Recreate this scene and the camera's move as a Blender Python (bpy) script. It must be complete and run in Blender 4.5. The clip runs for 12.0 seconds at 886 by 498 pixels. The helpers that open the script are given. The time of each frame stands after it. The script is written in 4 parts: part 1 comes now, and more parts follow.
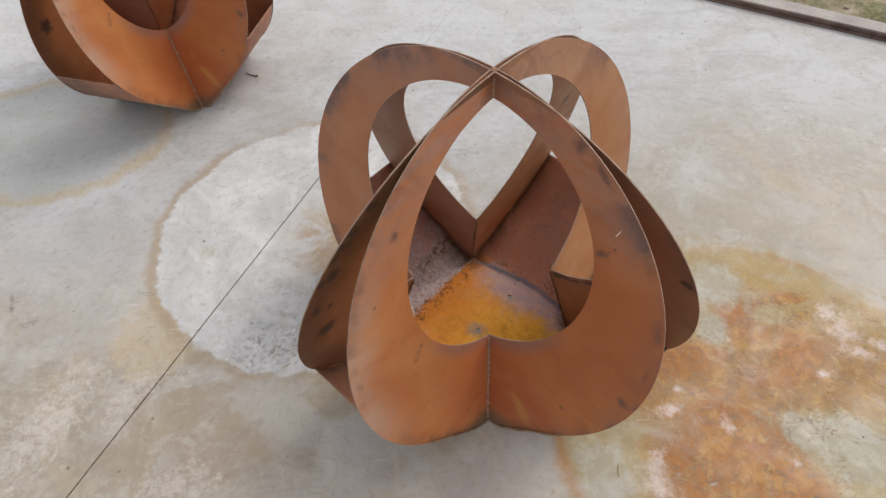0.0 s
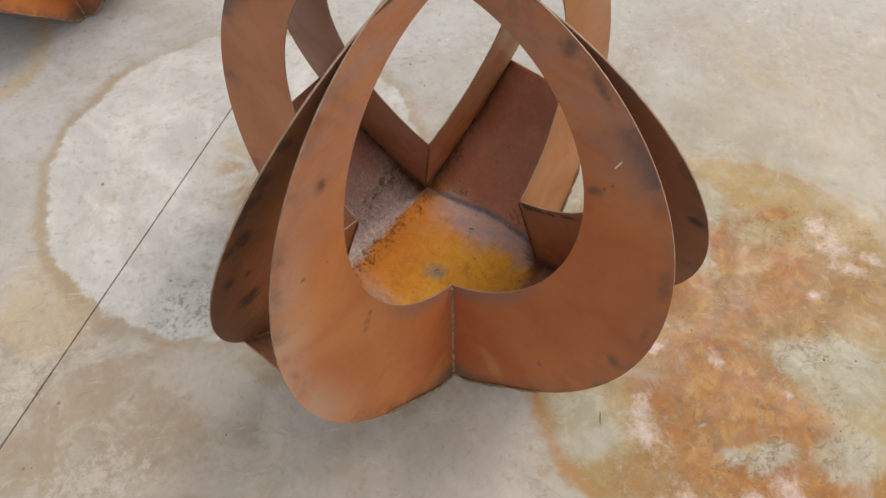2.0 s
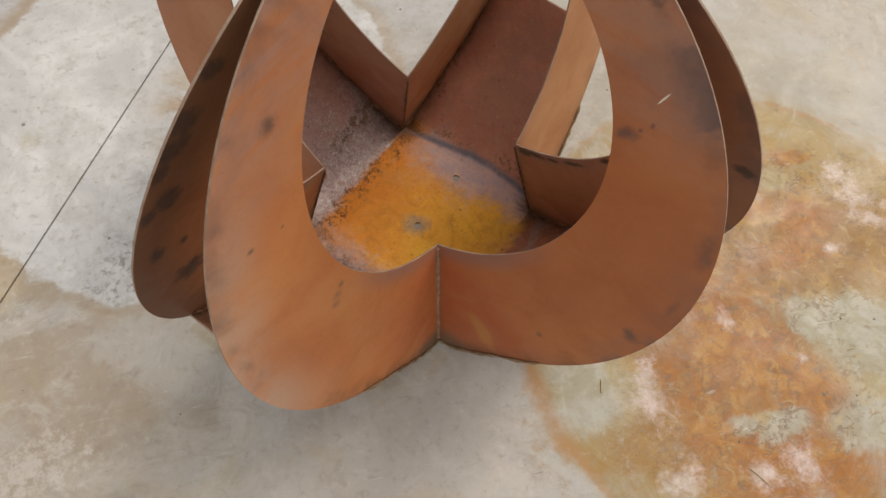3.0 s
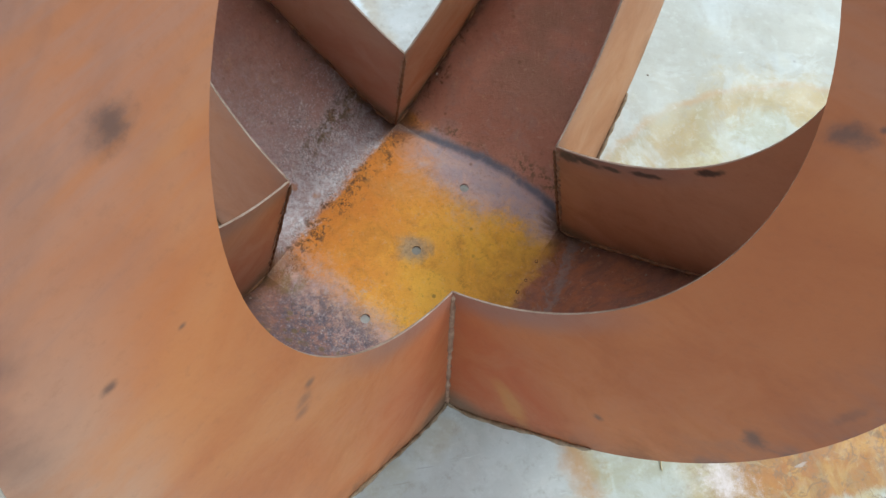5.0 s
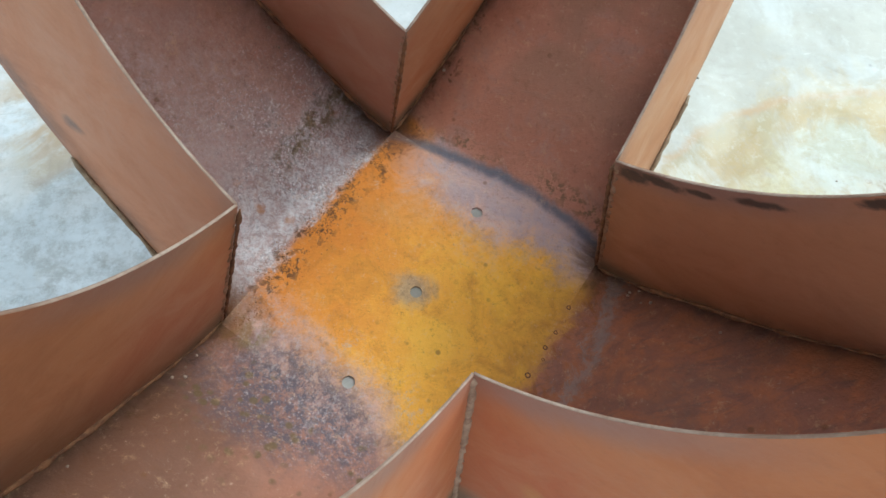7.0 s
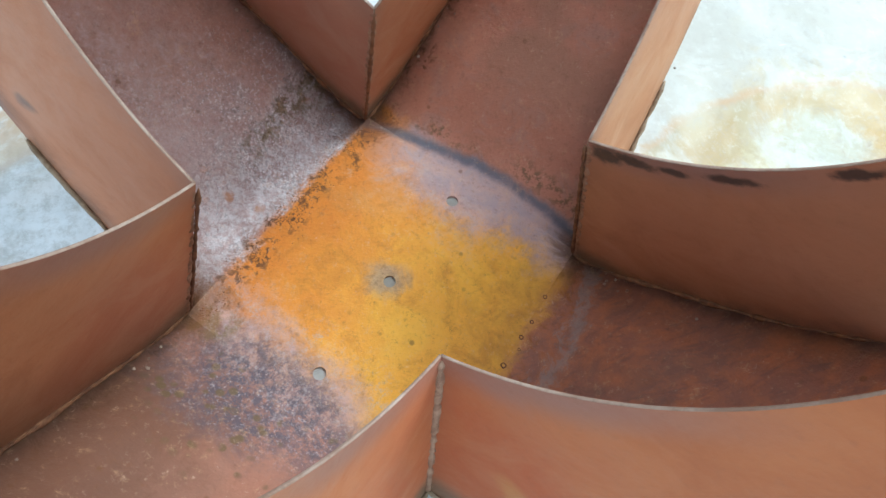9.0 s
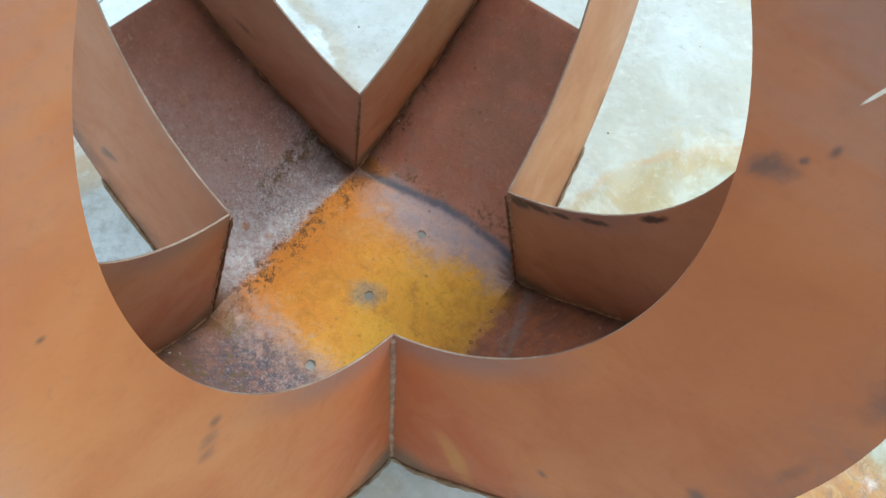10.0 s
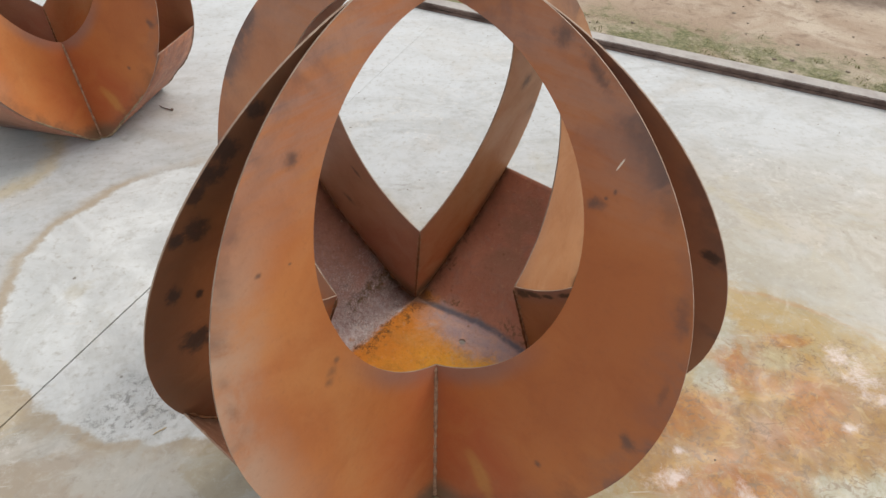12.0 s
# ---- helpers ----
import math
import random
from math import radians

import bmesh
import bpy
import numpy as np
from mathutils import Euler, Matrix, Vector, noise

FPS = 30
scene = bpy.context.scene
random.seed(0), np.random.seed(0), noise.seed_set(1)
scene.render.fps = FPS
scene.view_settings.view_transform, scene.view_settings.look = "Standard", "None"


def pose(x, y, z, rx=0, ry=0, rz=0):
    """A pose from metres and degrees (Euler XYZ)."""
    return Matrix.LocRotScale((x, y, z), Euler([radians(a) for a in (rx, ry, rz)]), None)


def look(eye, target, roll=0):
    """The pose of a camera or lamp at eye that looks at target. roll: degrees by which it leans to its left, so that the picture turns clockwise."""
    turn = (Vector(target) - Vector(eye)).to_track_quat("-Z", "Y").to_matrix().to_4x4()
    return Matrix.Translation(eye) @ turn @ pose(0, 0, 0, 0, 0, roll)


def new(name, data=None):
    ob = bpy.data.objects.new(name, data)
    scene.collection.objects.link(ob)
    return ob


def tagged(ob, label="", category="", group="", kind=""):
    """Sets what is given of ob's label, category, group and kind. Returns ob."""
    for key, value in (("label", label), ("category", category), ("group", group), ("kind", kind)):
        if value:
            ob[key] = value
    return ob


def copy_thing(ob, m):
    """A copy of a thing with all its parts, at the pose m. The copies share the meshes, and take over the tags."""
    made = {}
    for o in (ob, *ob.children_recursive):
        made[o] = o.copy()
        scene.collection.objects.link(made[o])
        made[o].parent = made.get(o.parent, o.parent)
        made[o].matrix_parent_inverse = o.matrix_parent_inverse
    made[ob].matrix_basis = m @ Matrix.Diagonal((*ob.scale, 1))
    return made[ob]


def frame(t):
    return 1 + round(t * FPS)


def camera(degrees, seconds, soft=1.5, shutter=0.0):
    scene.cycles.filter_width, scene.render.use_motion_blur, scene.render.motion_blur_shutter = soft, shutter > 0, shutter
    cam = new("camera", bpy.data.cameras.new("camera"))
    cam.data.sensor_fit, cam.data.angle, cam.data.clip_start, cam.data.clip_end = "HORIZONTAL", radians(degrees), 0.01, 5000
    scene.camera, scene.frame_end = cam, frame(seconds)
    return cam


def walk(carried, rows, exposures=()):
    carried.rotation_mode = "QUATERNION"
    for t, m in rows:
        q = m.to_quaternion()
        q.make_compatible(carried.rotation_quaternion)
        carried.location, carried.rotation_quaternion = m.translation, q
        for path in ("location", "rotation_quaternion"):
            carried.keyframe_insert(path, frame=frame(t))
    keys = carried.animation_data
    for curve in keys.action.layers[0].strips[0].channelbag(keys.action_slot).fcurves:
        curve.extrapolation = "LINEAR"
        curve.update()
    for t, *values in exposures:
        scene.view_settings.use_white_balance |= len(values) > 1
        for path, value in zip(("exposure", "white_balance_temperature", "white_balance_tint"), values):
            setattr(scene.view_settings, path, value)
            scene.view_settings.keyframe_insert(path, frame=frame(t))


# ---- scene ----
import functools

cam = camera(74.1, 12.0)
PATH = [
    (0, (-0.114, -0.82, 1.565), (-0.091, 0.35, -0.058), -2.2),
    (0.5, (-0.113, -0.781, 1.529), (-0.059, 0.312, -0.144), -1.4),
    (1, (-0.109, -0.741, 1.494), (-0.031, 0.315, -0.202), -0.8),
    (1.5, (-0.106, -0.686, 1.443), (0.051, 0.293, -0.295), 1.8),
    (2, (-0.1, -0.639, 1.387), (0.056, 0.265, -0.391), 1.9),
    (2.5, (-0.104, -0.588, 1.31), (0.088, 0.219, -0.509), 5.2),
    (3, (-0.1, -0.539, 1.237), (0.117, 0.173, -0.62), 8.0),
    (3.2, (-0.102, -0.514, 1.213), (0.121, 0.188, -0.646), 8.6),
    (4.8, (-0.093, -0.385, 0.996), (0.167, 0.305, -0.864), 10.8),
    (5, (-0.097, -0.364, 0.977), (0.171, 0.321, -0.884), 11.5),
    (5.5, (-0.094, -0.331, 0.927), (0.172, 0.366, -0.929), 11.7),
    (6, (-0.089, -0.298, 0.874), (0.186, 0.407, -0.978), 12.1),
    (6.5, (-0.088, -0.269, 0.823), (0.187, 0.452, -1.021), 11.5),
    (7, (-0.08, -0.251, 0.778), (0.216, 0.481, -1.06), 12.8),
    (7.2, (-0.08, -0.248, 0.759), (0.218, 0.501, -1.071), 12.6),
    (8, (-0.076, -0.245, 0.728), (0.25, 0.489, -1.09), 14.6),
    (8.8, (-0.071, -0.252, 0.736), (0.281, 0.473, -1.094), 15.9),
    (9, (-0.066, -0.265, 0.757), (0.282, 0.465, -1.072), 15.8),
    (9.5, (-0.061, -0.316, 0.842), (0.293, 0.472, -0.962), 15.5),
    (10, (-0.058, -0.381, 0.952), (0.311, 0.47, -0.82), 15.5),
    (10.5, (-0.058, -0.453, 1.051), (0.246, 0.503, -0.68), 11.1),
    (11, (-0.059, -0.546, 1.112), (0.217, 0.607, -0.498), 7.9),
    (11.5, (-0.055, -0.66, 1.142), (0.176, 0.656, -0.346), 5.2),
    (12, (-0.092, -0.777, 1.159), (0.128, 0.668, -0.208), 3.6),
]
# ---- light ----
# seconds, stops, kelvin, tint: the clip's camera brightens and cools its picture while it looks into the pit
EXPOSURE = [
    (0.0, -0.02, 6600, 12), (2.5, -0.03, 7250, 12), (3.2, 0.03, 7000, 11), (4.8, 0.54, 5600, 1), (5.5, 0.58, 5150, -8), (6.5, 0.70, 4950, -8), (7.0, 0.79, 5350, -6),
    (9.0, 0.98, 5200, -4), (9.5, 0.85, 5150, -4), (10.0, 0.74, 5300, -8), (10.5, 0.62, 5150, -7), (11.0, 0.36, 6300, 3), (11.4, 0.27, 6600, 6), (12.0, 0.2, 6600, 8),
]
walk(cam, [(t, look(eye, target, roll)) for t, eye, target, roll in PATH], EXPOSURE)

SUN_AZIMUTH, SUN_HEIGHT = 27.0, 50.0      # degrees: from +x towards +y, and above the horizon
world = bpy.data.worlds.new("sky")
scene.world = world
world.use_nodes = True
wn, wl = world.node_tree.nodes, world.node_tree.links
sky = wn.new("ShaderNodeTexSky")
sky.sky_type, sky.sun_disc = "NISHITA", False
sky.sun_elevation, sky.sun_rotation = radians(SUN_HEIGHT), radians(90 - SUN_AZIMUTH)
sky.air_density, sky.dust_density, sky.ozone_density = 1.0, 4.0, 0.6
cloud = wn.new("ShaderNodeMix")                # thin bright overcast in front of the clear sky
cloud.data_type = "RGBA"
cloud.inputs[0].default_value = 0.8
cloud.inputs[7].default_value = (6.3, 6.2, 6.05, 1)
wl.new(sky.outputs[0], cloud.inputs[6])
wl.new(cloud.outputs[2], wn["Background"].inputs[0])
wn["Background"].inputs[1].default_value = 0.136

sun_data = bpy.data.lights.new("sun", "SUN")
sun_data.energy, sun_data.angle, sun_data.color = 1.6, radians(26), (1.0, 0.95, 0.88)
sun = new("sun", sun_data)
az, el = radians(SUN_AZIMUTH), radians(SUN_HEIGHT)
sun.matrix_world = look((6 * math.cos(az) * math.cos(el), 6 * math.sin(az) * math.cos(el), 6 * math.sin(el)), (0, 0, 0))


# ---- measures of the fire pit ----
SIDE, PEAK, SHEET = 0.375, 0.916, 0.0028       # floor square, height of the point, sheet thickness
HALF = SIDE / 2
SLANT = math.hypot(PEAK, HALF)
LEANING = math.atan2(HALF, PEAK)
RIM, RIM_V = 0.4845, 0.472                     # outer circle of a side plate, its centre up the slant
HOLE_U, HOLE_V, HOLE_UP, HOLE_DOWN = 0.302, 0.6045, 0.299, 0.312
STRIP_V = 0.316                                # how far up the slant the channel floors reach


# ---- materials ----
class Nodes:
    """Short forms for the node graph of one material."""

    def __init__(self, name):
        self.mat = bpy.data.materials.new(name)
        self.mat.use_nodes = True
        self.tree = self.mat.node_tree
        self.bsdf = self.tree.nodes["Principled BSDF"]
        self.co = self.tree.nodes.new("ShaderNodeTexCoord").outputs["Object"]
        self.sep = None

    def put(self, socket, value):
        if isinstance(value, bpy.types.NodeSocket):
            self.tree.links.new(value, socket)
        elif isinstance(value, (tuple, list)) and len(value) == 3 and socket.type == "RGBA":
            socket.default_value = (*value, 1)
        else:
            socket.default_value = value

    def xyz(self):
        if self.sep is None:
            self.sep = self.tree.nodes.new("ShaderNodeSeparateXYZ")
            self.put(self.sep.inputs[0], self.co)
        return self.sep.outputs[0], self.sep.outputs[1], self.sep.outputs[2]

    def math(self, op, a, b=0.0, c=0.0, clamp=False):
        n = self.tree.nodes.new("ShaderNodeMath")
        n.operation, n.use_clamp = op, clamp
        for s, v in zip(n.inputs, (a, b, c)):
            self.put(s, v)
        return n.outputs[0]

    def add(self, a, b):
        return self.math("ADD", a, b)

    def mul(self, a, b):
        return self.math("MULTIPLY", a, b)

    def noise(self, scale, detail=4.0, rough=0.55, warp=0.0, co=None, seed=0.0):
        n = self.tree.nodes.new("ShaderNodeTexNoise")
        n.noise_dimensions = "4D" if seed else "3D"
        self.put(n.inputs["Vector"], co or self.co)
        if seed:
            n.inputs["W"].default_value = seed
        n.inputs["Scale"].default_value, n.inputs["Detail"].default_value = scale, detail
        n.inputs["Roughness"].default_value, n.inputs["Distortion"].default_value = rough, warp
        return n.outputs[0]

    def cells(self, scale, rand=1.0, co=None):
        n = self.tree.nodes.new("ShaderNodeTexVoronoi")
        self.put(n.inputs["Vector"], co or self.co)
        n.inputs["Scale"].default_value, n.inputs["Randomness"].default_value = scale, rand
        return n.outputs["Distance"]

    def stretch(self, sx, sy, sz=1.0, turn=0.0):
        n = self.tree.nodes.new("ShaderNodeMapping")
        self.put(n.inputs[0], self.co)
        n.inputs["Rotation"].default_value = (0, 0, radians(turn))
        n.inputs["Scale"].default_value = (sx, sy, sz)
        return n.outputs[0]

    def step(self, v, lo, hi, a=0.0, b=1.0):
        n = self.tree.nodes.new("ShaderNodeMapRange")
        n.interpolation_type = "SMOOTHSTEP"
        if lo > hi:
            lo, hi, a, b = hi, lo, b, a
        for s, x in zip(n.inputs, (v, lo, hi, a, b)):
            self.put(s, x)
        return n.outputs[0]

    def mix(self, f, a, b, blend="MIX"):
        n = self.tree.nodes.new("ShaderNodeMix")
        n.data_type, n.blend_type = "RGBA", blend
        self.put(n.inputs[0], f), self.put(n.inputs[6], a), self.put(n.inputs[7], b)
        return n.outputs[2]

    def dist(self, cx, cy, sx=1.0, sy=1.0, turn=0.0):
        """Distance in the plane from (cx, cy), with axes of sx and sy, turned by degrees."""
        x, y, _ = self.xyz()
        c, s = math.cos(radians(turn)), math.sin(radians(turn))
        dx, dy = self.math("SUBTRACT", x, cx), self.math("SUBTRACT", y, cy)
        a = self.mul(self.add(self.mul(dx, c), self.mul(dy, s)), 1 / sx)
        b = self.mul(self.math("SUBTRACT", self.mul(dy, c), self.mul(dx, s)), 1 / sy)
        return self.math("SQRT", self.add(self.mul(a, a), self.mul(b, b)))

    def done(self, colour, rough, bump=None, depth=0.002, strength=0.5, specular=0.5, sheen=0.0):
        self.bsdf.inputs["Sheen Weight"].default_value, self.bsdf.inputs["Sheen Roughness"].default_value = sheen, 0.5
        self.bsdf.inputs["Sheen Tint"].default_value = (1.0, 0.74, 0.48, 1)
        self.put(self.bsdf.inputs["Base Color"], colour)
        self.put(self.bsdf.inputs["Roughness"], rough)
        self.bsdf.inputs["Specular IOR Level"].default_value = specular
        if bump is not None:
            n = self.tree.nodes.new("ShaderNodeBump")
            n.inputs["Strength"].default_value, n.inputs["Distance"].default_value = strength, depth
            self.put(n.inputs["Height"], bump)
            self.put(self.bsdf.inputs["Normal"], n.outputs[0])
        return self.mat


def concrete():
    """Stained, trowelled workshop slab: beige-grey, with one pale round mark and one rusty one."""
    n = Nodes("stained_concrete")
    n.co = n.stretch(1.023, 1.023, 1.0)
    x, y, _ = n.xyz()
    big, mid, fine = n.noise(1.4, 4, 0.55, 0.8), n.noise(5.5, 6, 0.66, 0.9), n.noise(42, 5, 0.7)
    trowel = n.noise(3.0, 6, 0.7, 1.2, n.stretch(1.0, 2.0, 1, 24))
    col = n.mix(n.step(big, 0.45, 0.55), (0.312, 0.280, 0.230), (0.395, 0.388, 0.370))
    col = n.mix(n.step(n.noise(2.3, 4, 0.6, 1.0, seed=3.0), 0.54, 0.58, 0, 0.55), col, (0.375, 0.320, 0.235))
    col = n.mix(n.step(mid, 0.42, 0.68, 0, 0.6), col, (0.51, 0.475, 0.435))
    col = n.mix(n.step(trowel, 0.52, 0.72, 0, 0.55), col, (0.30, 0.25, 0.195))
    for cx, cy, a, b, turn, tone, much in (
            (-1.00, 0.06, 0.13, 0.15, 0, (0.46, 0.385, 0.27), 0.8), (-0.80, -0.27, 0.26, 0.17, 20, (0.335, 0.275, 0.212), 0.75),
            (-0.58, -0.20, 0.16, 0.09, -25, (0.40, 0.385, 0.355), 0.8), (-0.40, -0.16, 0.10, 0.09, 0, (0.33, 0.285, 0.20), 0.8),
            (-0.15, -0.50, 0.30, 0.12, 10, (0.40, 0.375, 0.35), 0.7), (-1.35, 0.35, 0.22, 0.35, 20, (0.385, 0.36, 0.335), 0.7)):
        f = n.add(n.dist(cx, cy, a, b, turn), n.mul(n.math("SUBTRACT", mid, 0.5), 2.2))
        col = n.mix(n.step(f, 1.15, 0.80, 0, much), col, tone)
    patch = n.noise(7.5, 6, 0.68, 1.4, seed=18.0)
    col = n.mix(n.step(patch, 0.54, 0.66, 0, 0.45), col, (0.275, 0.247, 0.212))
    col = n.mix(n.step(patch, 0.46, 0.34, 0, 0.45), col, (0.475, 0.460, 0.435))
    grain = n.noise(34, 8, 0.8)
    fleck = n.mul(n.step(grain, 0.50, 0.62), n.step(n.noise(3.6, 5, 0.7, seed=6.0), 0.52, 0.62, 0, 0.8))
    white = 0.0
    for cx, cy, a, b, turn in ((-1.24, -0.22, 0.09, 0.19, -30), (-0.84, -0.41, 0.12, 0.07, 15), (-1.02, -0.15, 0.05, 0.10, -30)):
        white = n.math("MAXIMUM", white, n.step(n.add(n.dist(cx, cy, a, b, turn), n.mul(n.math("SUBTRACT", grain, 0.5), 7.0)), 1.1, 0.0, 0, 0.75))
    fleck = n.math("MAXIMUM", fleck, white)
    # sky gloss painted in: paler, whiter slab towards the far edge, pinkish and grey clouds
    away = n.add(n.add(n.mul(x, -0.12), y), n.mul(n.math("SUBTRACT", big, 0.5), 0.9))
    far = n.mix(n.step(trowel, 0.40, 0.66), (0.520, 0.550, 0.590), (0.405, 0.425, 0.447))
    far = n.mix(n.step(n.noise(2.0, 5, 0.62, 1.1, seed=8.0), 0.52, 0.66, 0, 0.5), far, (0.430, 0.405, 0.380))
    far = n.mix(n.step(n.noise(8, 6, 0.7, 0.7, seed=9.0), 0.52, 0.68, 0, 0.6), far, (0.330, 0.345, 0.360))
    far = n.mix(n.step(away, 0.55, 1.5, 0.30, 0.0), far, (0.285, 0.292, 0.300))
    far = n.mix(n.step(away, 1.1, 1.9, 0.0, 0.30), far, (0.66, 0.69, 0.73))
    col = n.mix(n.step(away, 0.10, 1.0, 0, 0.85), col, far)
    col = n.mix(n.mul(fleck, 0.7), col, (0.60, 0.58, 0.56))
    # pale round mark
    edge = n.mul(n.math("SUBTRACT", n.noise(9, 5, 0.65), 0.5), 0.10)
    r = n.add(n.dist(-0.533, 0.420), edge)
    pale = n.mix(n.step(mid, 0.35, 0.7), (0.465, 0.485, 0.50), (0.625, 0.65, 0.67))
    pale = n.mix(n.step(n.noise(18, 8, 0.8), 0.50, 0.68, 0, 0.5), pale, (0.36, 0.355, 0.345))
    dirt = n.mul(n.step(n.dist(-0.42, 0.18, 1.0, 1.5, 25), 0.36, 0.06), n.step(n.noise(17, 8, 0.82), 0.44, 0.62))
    pale = n.mix(n.mul(dirt, 0.6), pale, (0.235, 0.225, 0.205))
    spot = n.mul(n.step(n.add(n.dist(-0.63, -0.02, 0.16, 0.10, 20), n.mul(n.math("SUBTRACT", mid, 0.5), 2.0)), 1.2, 0.4), n.step(n.noise(46, 6, 0.8, 0.5, seed=16.0), 0.48, 0.60))
    pale = n.mix(n.mul(spot, 0.75), pale, (0.13, 0.13, 0.13))
    pale = n.mix(n.mul(n.step(n.dist(-0.50, 0.38, 1, 1.4), 0.17, 0.03), n.step(mid, 0.40, 0.56)), pale, (0.33, 0.24, 0.15))
    col = n.mix(n.mul(n.step(n.math("ABSOLUTE", n.math("SUBTRACT", r, 0.545)), 0.036, 0.0), n.step(big, 0.35, 0.6, 0.1, 0.7)), col, (0.33, 0.25, 0.155))
    col = n.mix(n.step(r, 0.535, 0.520, 0, 0.92), col, pale)
    # rusty round mark: grey and cream inside, ochre silt and orange rust where the water stood
    r2 = n.add(n.dist(0.757, -0.312), n.mul(edge, 0.5))
    swirl, stain = n.noise(7.5, 7, 0.66, 2.0), n.noise(4.0, 6, 0.6, 1.6, seed=7.0)
    crumb = n.noise(28, 7, 0.78, 0.6, seed=5.0)
    shake = n.add(n.mul(n.math("SUBTRACT", swirl, 0.5), 1.9), n.mul(n.math("SUBTRACT", crumb, 0.5), 1.1))
    blob = lambda marks, soft=0.75: functools.reduce(lambda m, k: n.math("MAXIMUM", m, n.step(n.add(n.dist(*k), shake), 1.25, 1.25 - soft)), marks, 0.0)
    cream = n.mix(n.step(swirl, 0.34, 0.66), (0.243, 0.199, 0.123), (0.284, 0.246, 0.170))
    cream = n.mix(n.step(stain, 0.45, 0.65, 0, 0.75), cream, (0.293, 0.203, 0.083))
    cream = n.mix(n.step(crumb, 0.50, 0.68, 0, 0.45), cream, (0.221, 0.177, 0.115))
    col = n.mix(n.step(n.add(n.dist(0.86, 0.28, 0.50, 0.28, -15), n.mul(n.math("SUBTRACT", mid, 0.5), 1.5)), 1.25, 0.5, 0, 0.65), col, (0.300, 0.278, 0.228))
    col = n.mix(n.step(r2, 0.585, 0.560, 0, 0.85), col, cream)
    silt_shade = n.mix(n.step(swirl, 0.36, 0.64), (0.304, 0.182, 0.054), (0.251, 0.127, 0.033))
    silt_shade = n.mix(n.step(crumb, 0.46, 0.64, 0, 0.55), silt_shade, (0.198, 0.101, 0.035))
    silt_shade = n.mix(n.step(stain, 0.40, 0.60, 0, 0.5), silt_shade, (0.286, 0.169, 0.066))
    col = n.mix(n.mul(blob(((0.95, 0.14, 0.30, 0.12, -25), (1.20, -0.10, 0.22, 0.18, 0), (0.44, -0.60, 0.26, 0.12, -25), (0.30, -0.52, 0.10, 0.14, 20), (1.10, 0.05, 0.30, 0.10, -30), (0.90, -0.62, 0.16, 0.14, 0)), 0.9), 0.6), col, (0.345, 0.250, 0.105))
    col = n.mix(n.mul(blob(((0.74, -0.19, 0.48, 0.16, -8), (1.02, -0.17, 0.30, 0.15, -25), (0.62, -0.38, 0.25, 0.20, 0), (0.57, -0.56, 0.34, 0.16, -10), (0.84, -0.03, 0.24, 0.12, -20), (0.74, -0.74, 0.38, 0.16, 0), (0.50, -0.20, 0.13, 0.14, 0)), 0.8), 0.92), col, silt_shade)
    rust = n.mix(n.step(swirl, 0.36, 0.64), (0.339, 0.142, 0.022), (0.277, 0.095, 0.011))
    rust = n.mix(n.step(crumb, 0.50, 0.66, 0, 0.5), rust, (0.207, 0.076, 0.017))
    rust = n.mix(n.step(n.noise(13, 5, 0.65, 1.4, seed=1.5), 0.52, 0.66, 0, 0.5), rust, (0.352, 0.215, 0.085))
    col = n.mix(n.mul(blob(((0.71, -0.42, 0.19, 0.15, -35), (0.64, -0.31, 0.15, 0.11, 0), (0.79, -0.51, 0.14, 0.08, -40), (0.70, -0.66, 0.22, 0.11, 0), (0.93, -0.12, 0.09, 0.08, -40), (0.78, 0.00, 0.045, 0.11, -25), (0.56, -0.13, 0.11, 0.07, 0), (0.60, -0.58, 0.14, 0.07, -20), (0.54, -0.44, 0.13, 0.10, -30), (0.84, -0.20, 0.16, 0.05, 5)), 0.85), 0.88), col, rust)
    # bare grey islands
    col = n.mix(n.mul(blob(((0.94, -0.40, 0.14, 0.09, -15), (0.32, -0.45, 0.13, 0.09, 0), (0.64, 0.05, 0.09, 0.12, -20), (0.90, 0.00, 0.06, 0.04, 0), (0.66, -0.56, 0.05, 0.025, 10), (0.97, -0.56, 0.12, 0.08, 0), (0.24, -0.34, 0.06, 0.05, 0)), 0.7), 0.75), col, n.mix(n.step(crumb, 0.38, 0.62), (0.400, 0.390, 0.345), (0.320, 0.297, 0.235)))
    soaked = blob(((0.74, -0.20, 0.42, 0.22, -12), (0.66, -0.50, 0.30, 0.26, 0), (1.02, -0.10, 0.34, 0.18, -22)))
    lump = n.noise(11, 5, 0.6, 1.6, seed=35.0)
    col = n.mix(n.mul(n.step(lump, 0.50, 0.64, 0, 0.55), soaked), col, (0.405, 0.262, 0.095))
    col = n.mix(n.mul(n.step(lump, 0.46, 0.34, 0, 0.50), soaked), col, (0.215, 0.102, 0.030))
    # yellow-ochre film over the whole mark
    col = n.mix(n.mul(n.step(r2, 0.60, 0.53), n.step(stain, 0.30, 0.60, 0.70, 1.0)), col, (1.02, 0.92, 0.62), "MULTIPLY")
    firm = n.add(n.mul(n.math("SUBTRACT", swirl, 0.5), 1.5), n.mul(n.math("SUBTRACT", crumb, 0.5), 0.8))
